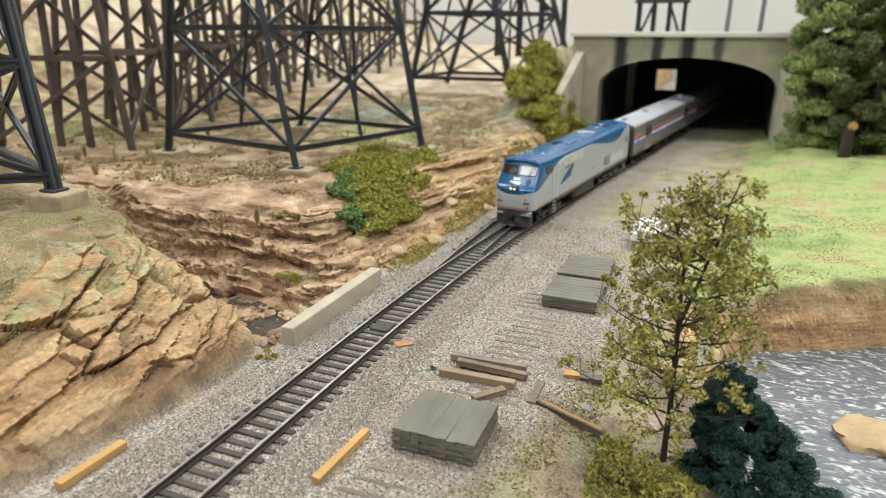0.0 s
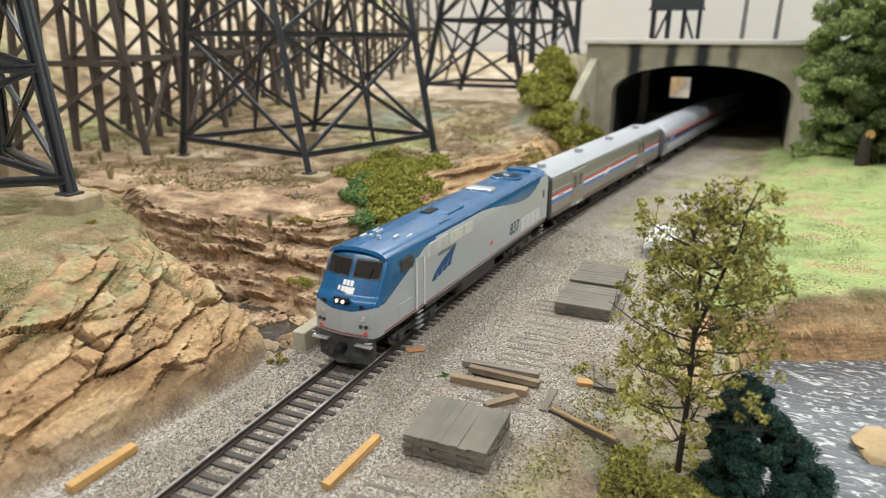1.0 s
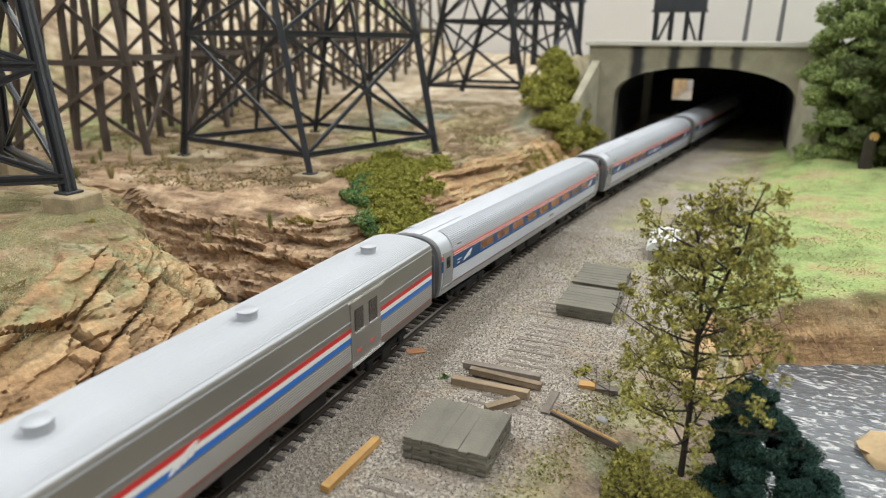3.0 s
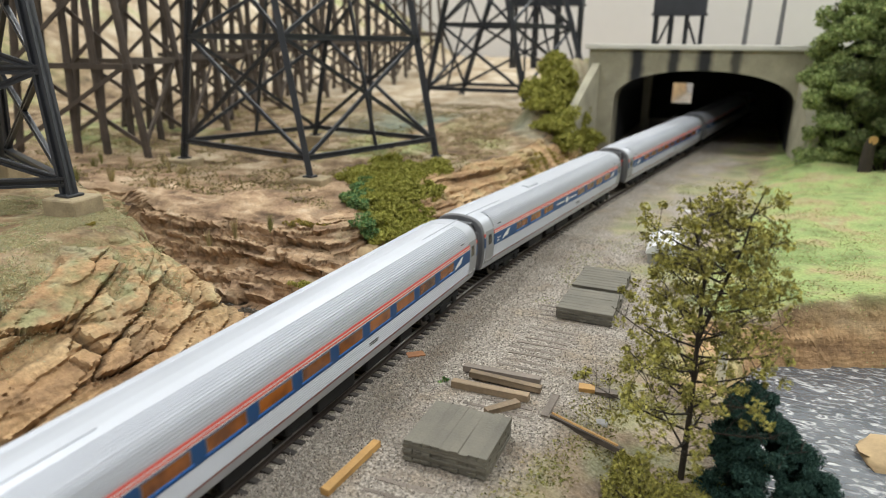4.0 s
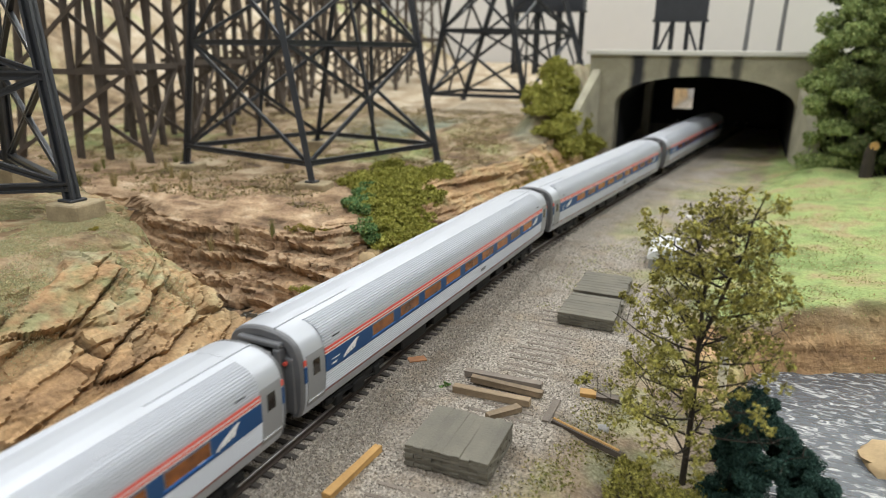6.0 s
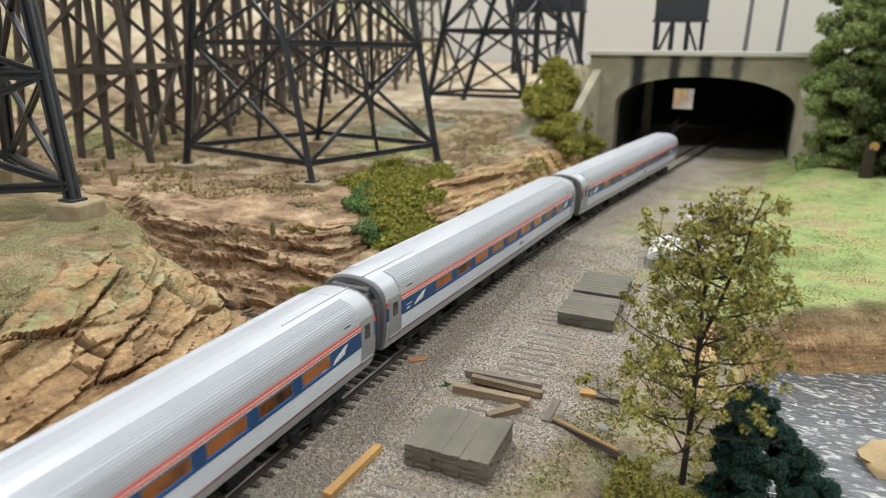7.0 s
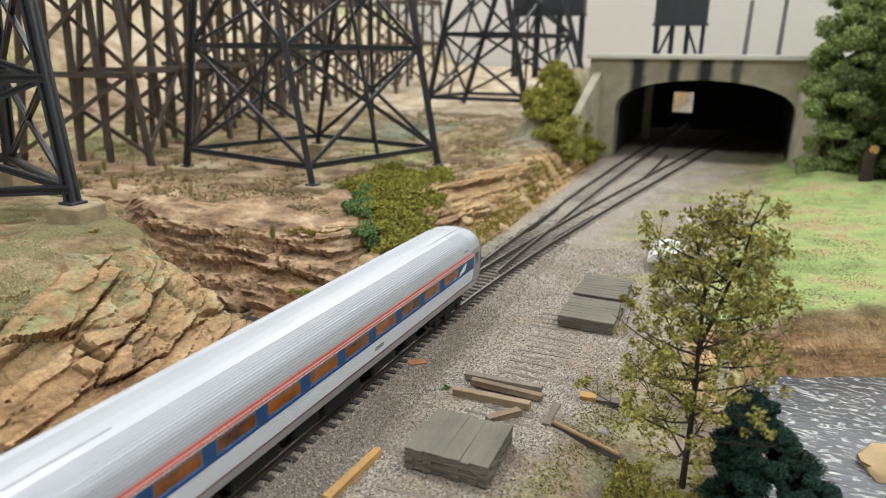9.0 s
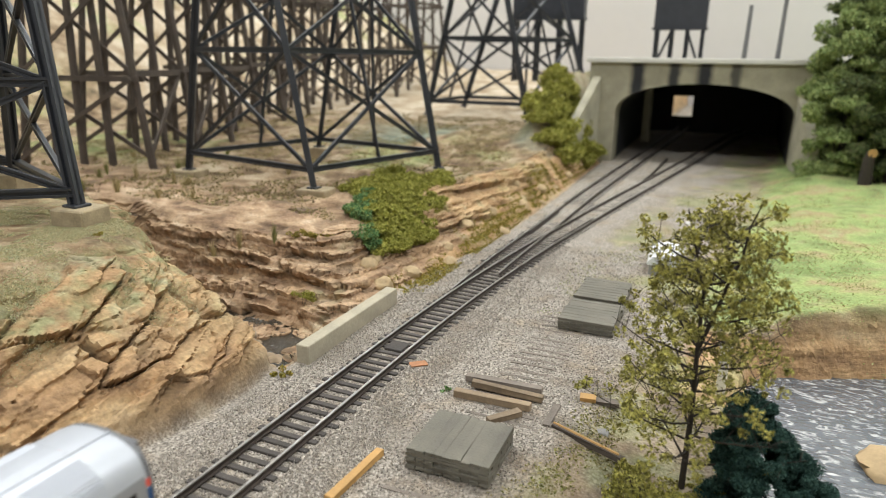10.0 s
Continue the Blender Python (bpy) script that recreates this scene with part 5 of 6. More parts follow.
def plank(a, b, w, h, m, label, lift=0.0, tilt=0.0):
    a, b = Vector((*a, 0)), Vector((*b, 0))
    c, L = (a + b) / 2, (b - a).length
    g = jagged_board(random.Random(int(a.x * 100)), -L / 2, L / 2, -w / 2, w / 2, 0, h)
    ob = part("plank", g, m, None, at=P(c.x, c.y, ground_z(c.x, c.y) + .01 + lift, 0, tilt, math.degrees(math.atan2(b.y - a.y, b.x - a.x))))
    tagged(ob, label, "plank", "loose timber")


plank((3.71, 15.68), (3.89, 18.96), .34, .26, NEWWOOD, "fresh orange pine plank lying on gravel")
plank((-4.12, 12.0), (-4.08, 14.7), .36, .3, NEWWOOD, "fresh orange pine plank at the foot of the bluff")
plank((4.67, 24.45), (8.19, 24.6), .34, .34, OLDWOOD, "weathered brown squared timber on gravel")
plank((4.62, 26.0), (8.25, 26.2), .36, .3, BURIED, "grey weathered timber in a loose heap", .05)
plank((5.15, 25.4), (8.48, 25.5), .34, .3, OLDWOOD, "brown squared timber in a loose heap", .1, 2)
plank((6.87, 22.83), (7.87, 24.1), .36, .26, OLDWOOD, "short brown timber beside the stack")
plank((9.13, 23.6), (9.16, 25.5), .3, .1, BURIED, "short grey board half sunk in gravel")
plank((9.4, 23.8), (12.48, 22.5), .22, .24, TIMBER_DARK, "long dark timber with a bright edge", .02)
# Added strip that gives the dark timber its bright edge.
plank((9.41, 23.85), (12.3, 22.62), .07, .06, NEWWOOD, "thin bright strip added along a dark timber's edge", .235)
plank((9.91, 26.63), (10.6, 26.75), .5, .18, NEWWOOD, "broken orange piece of wood")
plank((10.5, 26.75), (11.6, 26.9), .45, .2, BURIED, "dark broken board on gravel")
plank((1.55, 26.1), (2.2, 26.7), .5, .06, mat("rusty_flake", (.42, .20, .10), .9, 0, .3, 200, 900, .3), "flat rusty orange flake beside the rail")
rnd = random.Random(8)
for k in range(19):
    y = 23.4 + k * .68
    x = 7.3 - .02 * k + rnd.uniform(-.25, .25)
    if (k % 3 == 2 and rnd.random() < .5) or 24.2 < y < 26.4 and k % 2:
        continue
    w = rnd.uniform(1.1, 1.5)
    a = rnd.uniform(-4, 4)
    plank((x - w, y), (x + w, y + math.radians(a) * 2), .2, .06, BURIED, "old tie sunk flush in gravel", -.05)
for k in range(5):
    y = 14.4 + k * .72
    plank((4.4 + .1 * k, y), (7.0, y + .1), .2, .06, BURIED, "old tie sunk flush in gravel", -.05)

# ---- small things in the yard ----
SHEET = mat("white_sheet_metal", (.78, .79, .80), .4, .1, .06, 60, 600, .1)
shed = thing("shed", "small grey hut with a bright white curved roof", "hut", P(11.3, 48.6, -.45, 0, 0, 4))
part("wall", Geo().box(-1.15, 1.15, -2.0, 2.0, 0, .85, bev=.05), mat("hut_grey", (.33, .32, .30), .8, 0, .2, 80, 600, .2), shed)
part("roof", Geo().loft([[(1.3 * math.cos(a * math.pi / 8), yy, .8 + .75 * math.sin(a * math.pi / 8)) for a in range(9)] + [(-1.2, yy, .78), (1.2, yy, .78)] for yy in (-2.1, 2.1)], True, True), SHEET, shed, "bright white curved roof", smooth=True)
post = thing("signal_post", "pale painted square post beside the river bank", "post", P(15.7, 31.5, -1.35))
part("shaft", Geo().box(-.22, .22, -.22, .22, 0, 2.5, bev=.05), mat("cream_paint", (.78, .74, .60), .6, 0, .1, 80, 600, .1), post)
part("cap", Geo().box(-.3, .3, -.3, .3, 2.5, 2.75, bev=.08), mat("cream_paint_cap", (.78, .74, .60), .6, 0, .1, 80, 600, .1), post)
STREAM_ROCK = mat("stream_rock", (.34, .25, .16), .85, 0, .4, 120, 700, .5)
stone_mat = mat("river_stone", (.50, .36, .20), .9, 0, .35, 60, 600, .5)


def stone(x, y, z, r, label, seed, m=stone_mat, flat=.5):
    bm = bmesh.new()
    bmesh.ops.create_icosphere(bm, subdivisions=3, radius=r * CM)
    rs = random.Random(seed)
    off = Vector((rs.random() * 9, rs.random() * 9, rs.random() * 9))
    for v in bm.verts:
        k = 1 + .32 * noise.noise(v.co * (1.6 / (r * CM)) + off) + .2 * abs(noise.noise(v.co * (2.6 / (r * CM)) + off)) + .12 * noise.noise(v.co * (4 / (r * CM)) + off)
        v.co *= k
        v.co.z *= flat
    me = bpy.data.meshes.new("stone")
    bm.to_mesh(me)
    bm.free()
    me.materials.append(m)
    me.shade_smooth()
    me.set_sharp_from_angle(angle=radians(55))
    ob = new("stone", me)
    ob.matrix_basis = P(x, y, z, 0, 0, rs.uniform(0, 360))
    tagged(ob, label, "stone", "loose stones")


stone(22.9, 29.8, -2.3, 1.5, "flat tan boulder in the river", 4, flat=.32)
stone(11.9, 63.5, -.3, .45, "small pale stone on the gravel", 5, mat("pale_stone", (.6, .58, .55), .9, 0, .2, 60, 600, .4))
stone(11.3, 24.6, -.75, .3, "small grey rock among weeds", 6, mat("grey_stone", (.34, .33, .32), .9, 0, .3, 60, 600, .4), .7)
rs = random.Random(15)
for k in range(22):
    u = rs.random()
    x, y = -4.6 - 7.5 * u + rs.uniform(-.7, .7), 24.6 + 3.2 * u + rs.uniform(-.6, 1.4)
    stone(x, y, max(ground_z(x, y), -2.2), rs.uniform(.25, .6), "broken brown rock lying in the stream", 30 + k, STREAM_ROCK, rs.uniform(.5, .8))
ledge_mat = mat("ledge_rock", (.50, .37, .21), .9, 0, .35, 60, 600, .5)
rs = random.Random(5)
for k in range(30):
    y = 35.5 + 56 * (k / 30) ** 1.25
    lane = k % 3
    x = float(np.interp(y, LEDGE_Y, LEDGE_X)) - .5 - lane * 1.25 - rs.uniform(0, 1.0)
    stone(x, y, ground_z(x, y) - .2, rs.uniform(.3, .7), "broken tan ledge rock above the track", 60 + k, ledge_mat, rs.uniform(.6, .9))


# ---- timber trestle ----
def trestle():
    root_label = "dark creosoted timber trestle bent with crossed braces"
    ts = np.linspace(0, 1, 12)
    px = np.interp(ts, [0, .35, .7, 1], [-46, -56.5, -62, -58])
    py = np.interp(ts, [0, .35, .7, 1], [47, 82, 116, 152])
    rr = random.Random(11)
    for k in range(len(ts)):
        a = np.array([px[min(k + 1, 11)] - px[max(k - 1, 0)], py[min(k + 1, 11)] - py[max(k - 1, 0)]])
        turn = math.degrees(math.atan2(a[1], a[0])) - 90
        gz = ground_z(px[k], py[k]) - .4
        root = thing("trestle_bent", root_label, "trestle", P(px[k], py[k], gz, 0, 0, turn), "timber trestle bents")
        top = 33 - gz
        feet = [-7.6, -4.2, -0.9, 2.6, 6.8]
        heads = [-3.4, -1.8, 0, 1.8, 3.4]
        for f, hd in zip(feet, heads):
            f += rr.uniform(-.3, .3)
            part("upright", Geo().tube([(f, rr.uniform(-.1, .1), -1.0), ((f + hd) / 2, 0, top / 2), (hd, 0, top)], [.40, .37, .32], 8), TIMBER_DARK, root, smooth=True)
        def ex(z, s):
            return (feet[0] if s < 0 else feet[-1]) * (1 - z / top) + (heads[0] if s < 0 else heads[-1]) * z / top
        lv = [1.0, 9.2, 18.5, 28]
        for z in lv[1:]:
            for yy in (-.5, .5):
                part("girt", Geo().bar((ex(z, -1) - .7, yy, z), (ex(z, 1) + .7, yy, z), .24, .52), TIMBER_DARK, root)
        for z0, z1 in zip(lv, lv[1:]):
            part("cross_brace", Geo().bar((ex(z0, -1), -.75, z0), (ex(z1, 1), -.75, z1), .18, .42), TIMBER_DARK, root)
            part("cross_brace", Geo().bar((ex(z0, 1), .75, z0), (ex(z1, -1), .75, z1), .18, .42), TIMBER_DARK, root)
        if k < 11:
            step = math.hypot(px[k + 1] - px[k], py[k + 1] - py[k])
            for z, xx in ((9.2, ex(9.2, 1)), (18.5, ex(18.5, 1))):
                part("longitudinal_girt", Geo().bar((xx, 0, z + .5), (xx, step, z + .5), .3, .6), TIMBER_DARK, root)
            part("longitudinal_brace", Geo().bar((ex(1.5, 1), 0, 1.5), (ex(10, 1), step, 10), .2, .5), TIMBER_DARK, root)


trestle()


# ---- plate girder spans on legs, behind the portal ----
def girder_bent(x0, x1, y, zb, z0, z1, label):
    root = thing("girder_pier", label, "viaduct pier", group="black girder piers")
    part("plate_girder", Geo().box(x0, x1, y - 1.2, y + 1.2, z0, z1, bev=.1), STEEL_BLACK, root, "black plate girder end")
    n = 4
    for i in range(n):
        x = x0 + .4 + (x1 - x0 - .8) * i / (n - 1)
        for yy in (-1, 1):
            part("leg", Geo().angle((x, y + yy, zb), (x, y + yy, z0), .55, .16), STEEL_BLACK, root)
    w = (x1 - x0 - .8) / 3
    for i in (0, 2):
        a, b = x0 + .4 + w * i, x0 + .4 + w * (i + 1)
        if i == 2:
            a, b = b, a
        part("brace", Geo().angle((a, y - 1, zb + .3), (b, y - 1, z0 - .3), .35, .12), STEEL_BLACK, root)
    part("flange", Geo().box(x0 - .2, x1 + .2, y - 1.4, y + 1.4, z0 - .2, z0 + .12), STEEL_BLACK, root)


girder_bent(1.9, 9.0, 105, 13.1, 18.9, 25.6, "black plate girder on braced legs behind the portal")
girder_bent(-24.6, -11.8, 120, 10.5, 21.3, 29, "black plate girder on braced legs beyond the portal")
g = Geo().box(-4.6, 50, 97.4, 118, 12.3, 13.2)
tagged(part("road_deck", g, mat("road_deck", (.46, .44, .40), .85, 0, .15, 30, 300, .2)), "pale road deck running over the portal", "road", kind="structure")
for x, zt in ((14.4, 21.8), (18.6, 22.8)):
    ob = part("pole", Geo().tube([(x, 103.5, 13.1), (x + .12, 103.5, zt)], [.34, .26], 10), mat("grey_pole", (.16, .16, .16), .6, .1, .2, 60, 500, .1), None)
    tagged(ob, "thin dark pole standing on the road deck", "pole", "poles on the deck")


# ---- foliage ----
def leaf_material(name, cols):
    m = bpy.data.materials.new(name)
    m.use_nodes = True
    nt = m.node_tree
    b = nt.nodes["Principled BSDF"]
    gi = nt.nodes.new("ShaderNodeNewGeometry")
    r = nt.nodes.new("ShaderNodeValToRGB")
    for i, c in enumerate(cols):
        e = r.color_ramp.elements[i] if i < 2 else r.color_ramp.elements.new(i / (len(cols) - 1))
        e.color = (*c, 1)
    for i, e in enumerate(sorted(r.color_ramp.elements, key=lambda e: e.position)):
        e.position = i / (len(cols) - 1)
        e.color = (*cols[i], 1)
    nt.links.new(gi.outputs["Random Per Island"], r.inputs[0])
    nt.links.new(r.outputs[0], b.inputs["Base Color"])
    b.inputs["Roughness"].default_value = 0.8
    b.inputs["Specular IOR Level"].default_value = 0.25
    return m


class Leaves:
    """Small crumpled flakes of foliage."""

    def __init__(self, seed):
        self.r = np.random.default_rng(seed)
        self.v = []

    def clump(self, c, rad, n, size, hollow=0.0):
        r = self.r
        d = r.normal(size=(n, 3))
        d /= np.linalg.norm(d, axis=1)[:, None]
        q = (hollow + (1 - hollow) * r.random((n, 1))) ** (1 / 2.2)
        p = np.array(c) + d * q * np.array(rad)
        self.at(p, size)

    def at(self, p, size):
        r = self.r
        n = len(p)
        a = r.normal(size=(n, 3))
        a /= np.linalg.norm(a, axis=1)[:, None]
        b = np.cross(a, r.normal(size=(n, 3)))
        b /= np.linalg.norm(b, axis=1)[:, None]
        c = np.cross(a, b)
        s = size * (0.6 + 0.8 * r.random((n, 1)))
        self.v.append(np.stack([p - a * s, p + b * s * .55 + c * s * .25, p + a * s, p - b * s * .55 + c * s * .25], 1))

    def mesh(self, name, m):
        v = np.concatenate(self.v).reshape(-1, 3) * CM
        n = len(v) // 4
        me = bpy.data.meshes.new(name)
        i = np.arange(n)[:, None] * 4
        f = np.concatenate([i + np.array([[0, 1, 2]]), i + np.array([[0, 2, 3]])])
        me.from_pydata(v.tolist(), [], f.tolist())
        me.materials.append(m)
        return me


OLIVE = leaf_material("olive_leaf", [(.12, .105, .04), (.27, .255, .06), (.45, .42, .10), (.20, .18, .07), (.55, .50, .12), (.17, .165, .05)])
CONIFER = leaf_material("blue_green_leaf", [(.012, .036, .030), (.030, .072, .056), (.06, .12, .092), (.018, .050, .040)])
BROAD = leaf_material("broad_green_leaf", [(.12, .16, .05), (.26, .35, .12), (.44, .52, .22), (.18, .24, .08), (.52, .56, .22)])
# Darker copy of the broad leaf; shadow on the hill trees is in its colour.
SHADED_BROAD = leaf_material("shaded_green_leaf", [(.05, .075, .03), (.11, .15, .055), (.20, .24, .09), (.13, .13, .06)])
BUSH = leaf_material("yellow_green_turf", [(.17, .17, .03), (.30, .30, .055), (.44, .42, .10), (.24, .23, .05)])
TEAL = leaf_material("teal_turf", [(.06, .13, .05), (.12, .24, .085), (.20, .31, .12), (.26, .30, .09)])
YELLOWTURF = leaf_material("yellow_turf", [(.22, .19, .04), (.36, .30, .06), (.30, .20, .04), (.16, .19, .05)])
DRY = mat("dry_grass", (.42, .34, .16), .85, 0, .3, 200, 900, .1)
BARK = mat("model_bark", (.045, .035, .026), .9, 0, .4, 120, 900, .5)


def sparse_tree():
    """Wire-armature tree with small clumps of olive foliage."""
    root = thing("tree", "slender model tree with sparse olive green foliage", "tree", P(14.63, 22.88, -1.35))
    rr = random.Random(21)
    g, lv = Geo(), Leaves(5)
    trunk = [(0, 0, -.3), (.02, 0, 3), (-.06, .05, 6), (-.1, 0, 8), (-.5, .1, 9.4), (-.9, .1, 10.8)]
    g.tube(trunk, [.13, .10, .08, .06, .04, .022], 8)
    g.tube([(-.06, .05, 5.8), (.35, 0, 7.2), (.62, .05, 8.3), (.95, 0, 9.3), (1.05, -.1, 10.4), (1.3, -.1, 11.2)], [.09, .065, .055, .04, .03, .02], 7)
    def leader(z):
        return np.array([np.interp(z, [q[2] for q in trunk], [q[i] for q in trunk]) for i in (0, 1)] + [z])
    tips = []
    for k in range(46):
        z0 = 1.2 + 9.2 * (k / 46) ** .9
        a = k * 2.4 + rr.uniform(-.4, .4)
        reach = np.interp(z0, [1, 3, 5.5, 8, 10.4], [4.1, 3.8, 3.1, 2.5, 1.0]) * rr.uniform(.6, 1.1)
        s = leader(z0)
        if k % 2 and z0 > 5.8:
            s = np.array([np.interp(z0, [5.8, 7.2, 9.2, 11.2], [0, .3, .75, 1.0]), 0, z0])
        d = np.array([math.cos(a), math.sin(a), 0])
        pts = [s + d * reach * u + np.array([rr.uniform(-.08, .08), rr.uniform(-.08, .08), (.55 * u + .25 * u * u) * reach * .6]) for u in (0, .35, .7, 1)]
        g.tube(pts, [.045, .035, .022, .012], 5)
        for u in (.3, .45, .6, .72, .84, .95):
            p = s + d * reach * u + np.array([0, 0, (.55 * u + .25 * u * u) * reach * .6])
            for side in (-1, 1):
                e = p + np.array([-d[1], d[0], 0]) * side * rr.uniform(.2, 1.0) + np.array([0, 0, rr.uniform(-.6, .8)])
                g.tube([p, (p + e) / 2 + np.array([0, 0, .06]), e], [.014, .011, .008], 4)
                tips.append(e)
        tips.append(pts[-1])
    for t in tips:
        low = t[2] < 4.6 and t[0] > .8
        if rr.random() < (.85 if low else .24):
            continue
        lv.clump(t, np.array([.27, .27, .25]) * rr.uniform(.6, 1.3), rr.randint(22, 42), .082, .1)
    lv.clump((1.3, -.1, 11.25), (.22, .22, .16), 30, .08)
    part("trunk", g, BARK, root)
    tagged(new_child("foliage", lv.mesh("foliage", OLIVE), root), "sparse olive green foliage clumps")


def new_child(name, me, root):
    ob = new(name, me)
    ob.parent = root
    return ob


def shrub(name, label, category, x, y, z, blobs, n, size, m, seed, stem=None, group="", hollow=.35, grow=1.0, drape=False):
    """A shrub of foliage clumps: blobs are offsets with radii."""
    root = thing(name, label, category, P(x, y, z), group)
    lv = Leaves(seed)
    r = np.random.default_rng(seed + 1)
    if drape:
        blobs = [(bx, by, ground_z(x + bx, y + by) - z + bz, br, bh) for bx, by, bz, br, bh in blobs]
    for bx, by, bz, br, bh in blobs:
        sub = max(4, int(10 * br))
        for k in range(sub):
            d = r.normal(size=3)
            d /= np.linalg.norm(d)
            c = np.array([bx, by, bz]) + d * np.array([br, br, bh]) * (.55 + .4 * r.random())
            lv.clump(c, np.array([br, br, bh]) * (.30 + .25 * r.random()) * grow, int(n * br * br / sub * 2.2) + 8, size, hollow)
    new_child("foliage", lv.mesh("foliage", m), root)
    g = Geo()
    for bx, by, bz, br, bh in blobs[:8]:
        g.tube([(bx * .3, by * .3, -.3), (bx * .6, by * .6, bz * .5), (bx, by, bz)], [stem or .12, (stem or .12) * .7, (stem or .12) * .4], 6)
    part("stem", g, BARK, root)
    return root


sparse_tree()
# dark blue-green conifer bush by the river
cb = []
rr = random.Random(3)
for k in range(44):
    u = k / 43
    a = k * 2.4
    rad = 2.15 * (1 - u) ** .7
    cb.append((rad * .82 * math.cos(a) + 1.5 * (1 - u) - .6, rad * math.sin(a) * .8, .3 + 4.3 * u, .85 - .35 * u, .62 - .2 * u))
shrub("conifer", "dense dark blue-green model conifer bush", "bush", 17.0, 22.9, -1.7, cb, 3000, .052, CONIFER, 31, .1, hollow=.0, grow=1.05)
shrub("low_shrub", "straggly yellow-green weed shrub by the tree", "shrub", 13.6, 20.4, -1.2, [(0, 0, .9, .8, .8), (-.7, .3, 1.5, .5, .6), (.6, .3, .5, .8, .6), (1.6, .2, .3, .7, .5), (-.3, -.2, 1.9, .35, .5), (-1.0, 0, .6, .5, .5)], 420, .08, OLIVE, 33, .06)
# green mound below the tower
mound = []
rr = random.Random(14)
for k in range(76):
    u, w = rr.random(), rr.random()
    by = -9.5 + 17 * u
    lo, hi = float(np.interp(by, [-10, -6, 0, 7.5], [4.4, 1.6, -4.0, -6.0])), float(np.interp(by, [-10, -6, 0, 7.5], [5.0, 6.0, 5.2, 3.6]))
    mound.append((lo + (hi - lo) * w, by, .3, rr.uniform(.8, 1.3), rr.uniform(.4, .7)))
shrub("green_bush", "spreading yellow-green bush below the tower", "bush", -11.6, 48.0, 2.6, mound, 520, .12, BUSH, 41, .08, drape=True, grow=1.2)
teal = [(3.0 - 5.0 * q / 15 + rr.uniform(-1.1, 1.1), -3.8 + 7.4 * q / 15 + rr.uniform(-.6, .6), .4, rr.uniform(.6, .9), .5) for q in range(16)]
shrub("green_bush", "small teal-green bush at the cliff edge", "bush", -10.6, 41.4, 1.4, teal, 620, .10, TEAL, 43, .08, drape=True, grow=1.2)
bank = [(rr.uniform(-4.2, 2.6), rr.uniform(-6, 6), .5, rr.uniform(1.2, 2.0), rr.uniform(.8, 1.3)) for k in range(34)]
shrub("green_bush", "olive bush on the bank beside the portal", "bush", -5.6, 86.0, 5.0, bank, 200, .2, BUSH, 45, .12, drape=True, grow=1.2)


def big_tree(x, y, blobs, seed, m, label, h):
    z = ground_z(x, y)
    root = shrub("tree", label, "tree", x, y, z - .2, blobs, 430, .17, m, seed, .12, "trees on the hill", .0, 1.6)
    part("trunk", Geo().tube([(0, 0, -.3), (.1, 0, h * .35), (-.1, .1, h * .8)], [.5, .4, .2], 9), BARK, root)


def crown(h, w, seed, n=13):
    q = random.Random(seed)
    out = []
    for k in range(n * 2):
        u = (k + .5) / (n * 2)
        a = k * 2.4
        rad = w * (math.sin(math.pi * min(1, .14 + u * .76)) ** .6) * q.uniform(.3, 1.2)
        out.append((rad * math.cos(a), rad * math.sin(a), h * (.05 + .95 * u), w * q.uniform(.20, .40), w * q.uniform(.14, .26)))
    return out


big_tree(26.0, 87.0, crown(18.2, 4.1, 1, 18), 51, BROAD, "bushy bright green model tree beside the portal", 15)
big_tree(28.0, 88, crown(23, 4.5, 2, 18), 53, BROAD, "tall bushy green model tree on the hill", 18)
big_tree(30.3, 83, crown(18, 3.9, 3, 16), 55, SHADED_BROAD, "leafy model tree on the hill, shade in its green", 14)
big_tree(33.2, 87, crown(22, 4.8, 4, 16), 57, SHADED_BROAD, "bushy green model tree on the hill", 18)
big_tree(27.0, 92.5, crown(22, 4.2, 6, 16), 59, SHADED_BROAD, "leafy model tree behind the portal, shade in its green", 17)
shrub("hedge", "low dark green undergrowth at the foot of the trees", "shrub", 27.0, 83.0, 2.0,
      [(-4.0, 2.5, .3, 1.3, 1.0), (-2.2, 2.5, .3, 1.5, 1.0), (-.5, 2.2, .3, 1.6, 1.0), (1.4, 2, .4, 1.6, 1.0), (3.4, 2, .4, 1.7, 1.0), (5.4, 2, .5, 1.8, 1.0), (-3, 5, 1, 2, 1.6), (1, 5, 1, 2.2, 1.6), (5, 5, 1, 2.2, 1.6)], 330, .17, BROAD, 61, .12, drape=True, grow=1.4)
stump = thing("tree_stump", "cut model tree trunk with a pale sawn end", "stump", P(27.8, 80.5, ground_z(27.8, 80.5)))
part("trunk", Geo().tube([(0, 0, -.3), (0, 0, 2.5), (.2, 0, 3.4)], [.7, .55, .5], 10), BARK, stump)
part("sawn_end", Geo().disc((.2, -.5, 3.3), .45, .2, 12, axis=1), NEWWOOD, stump, "pale sawn end")


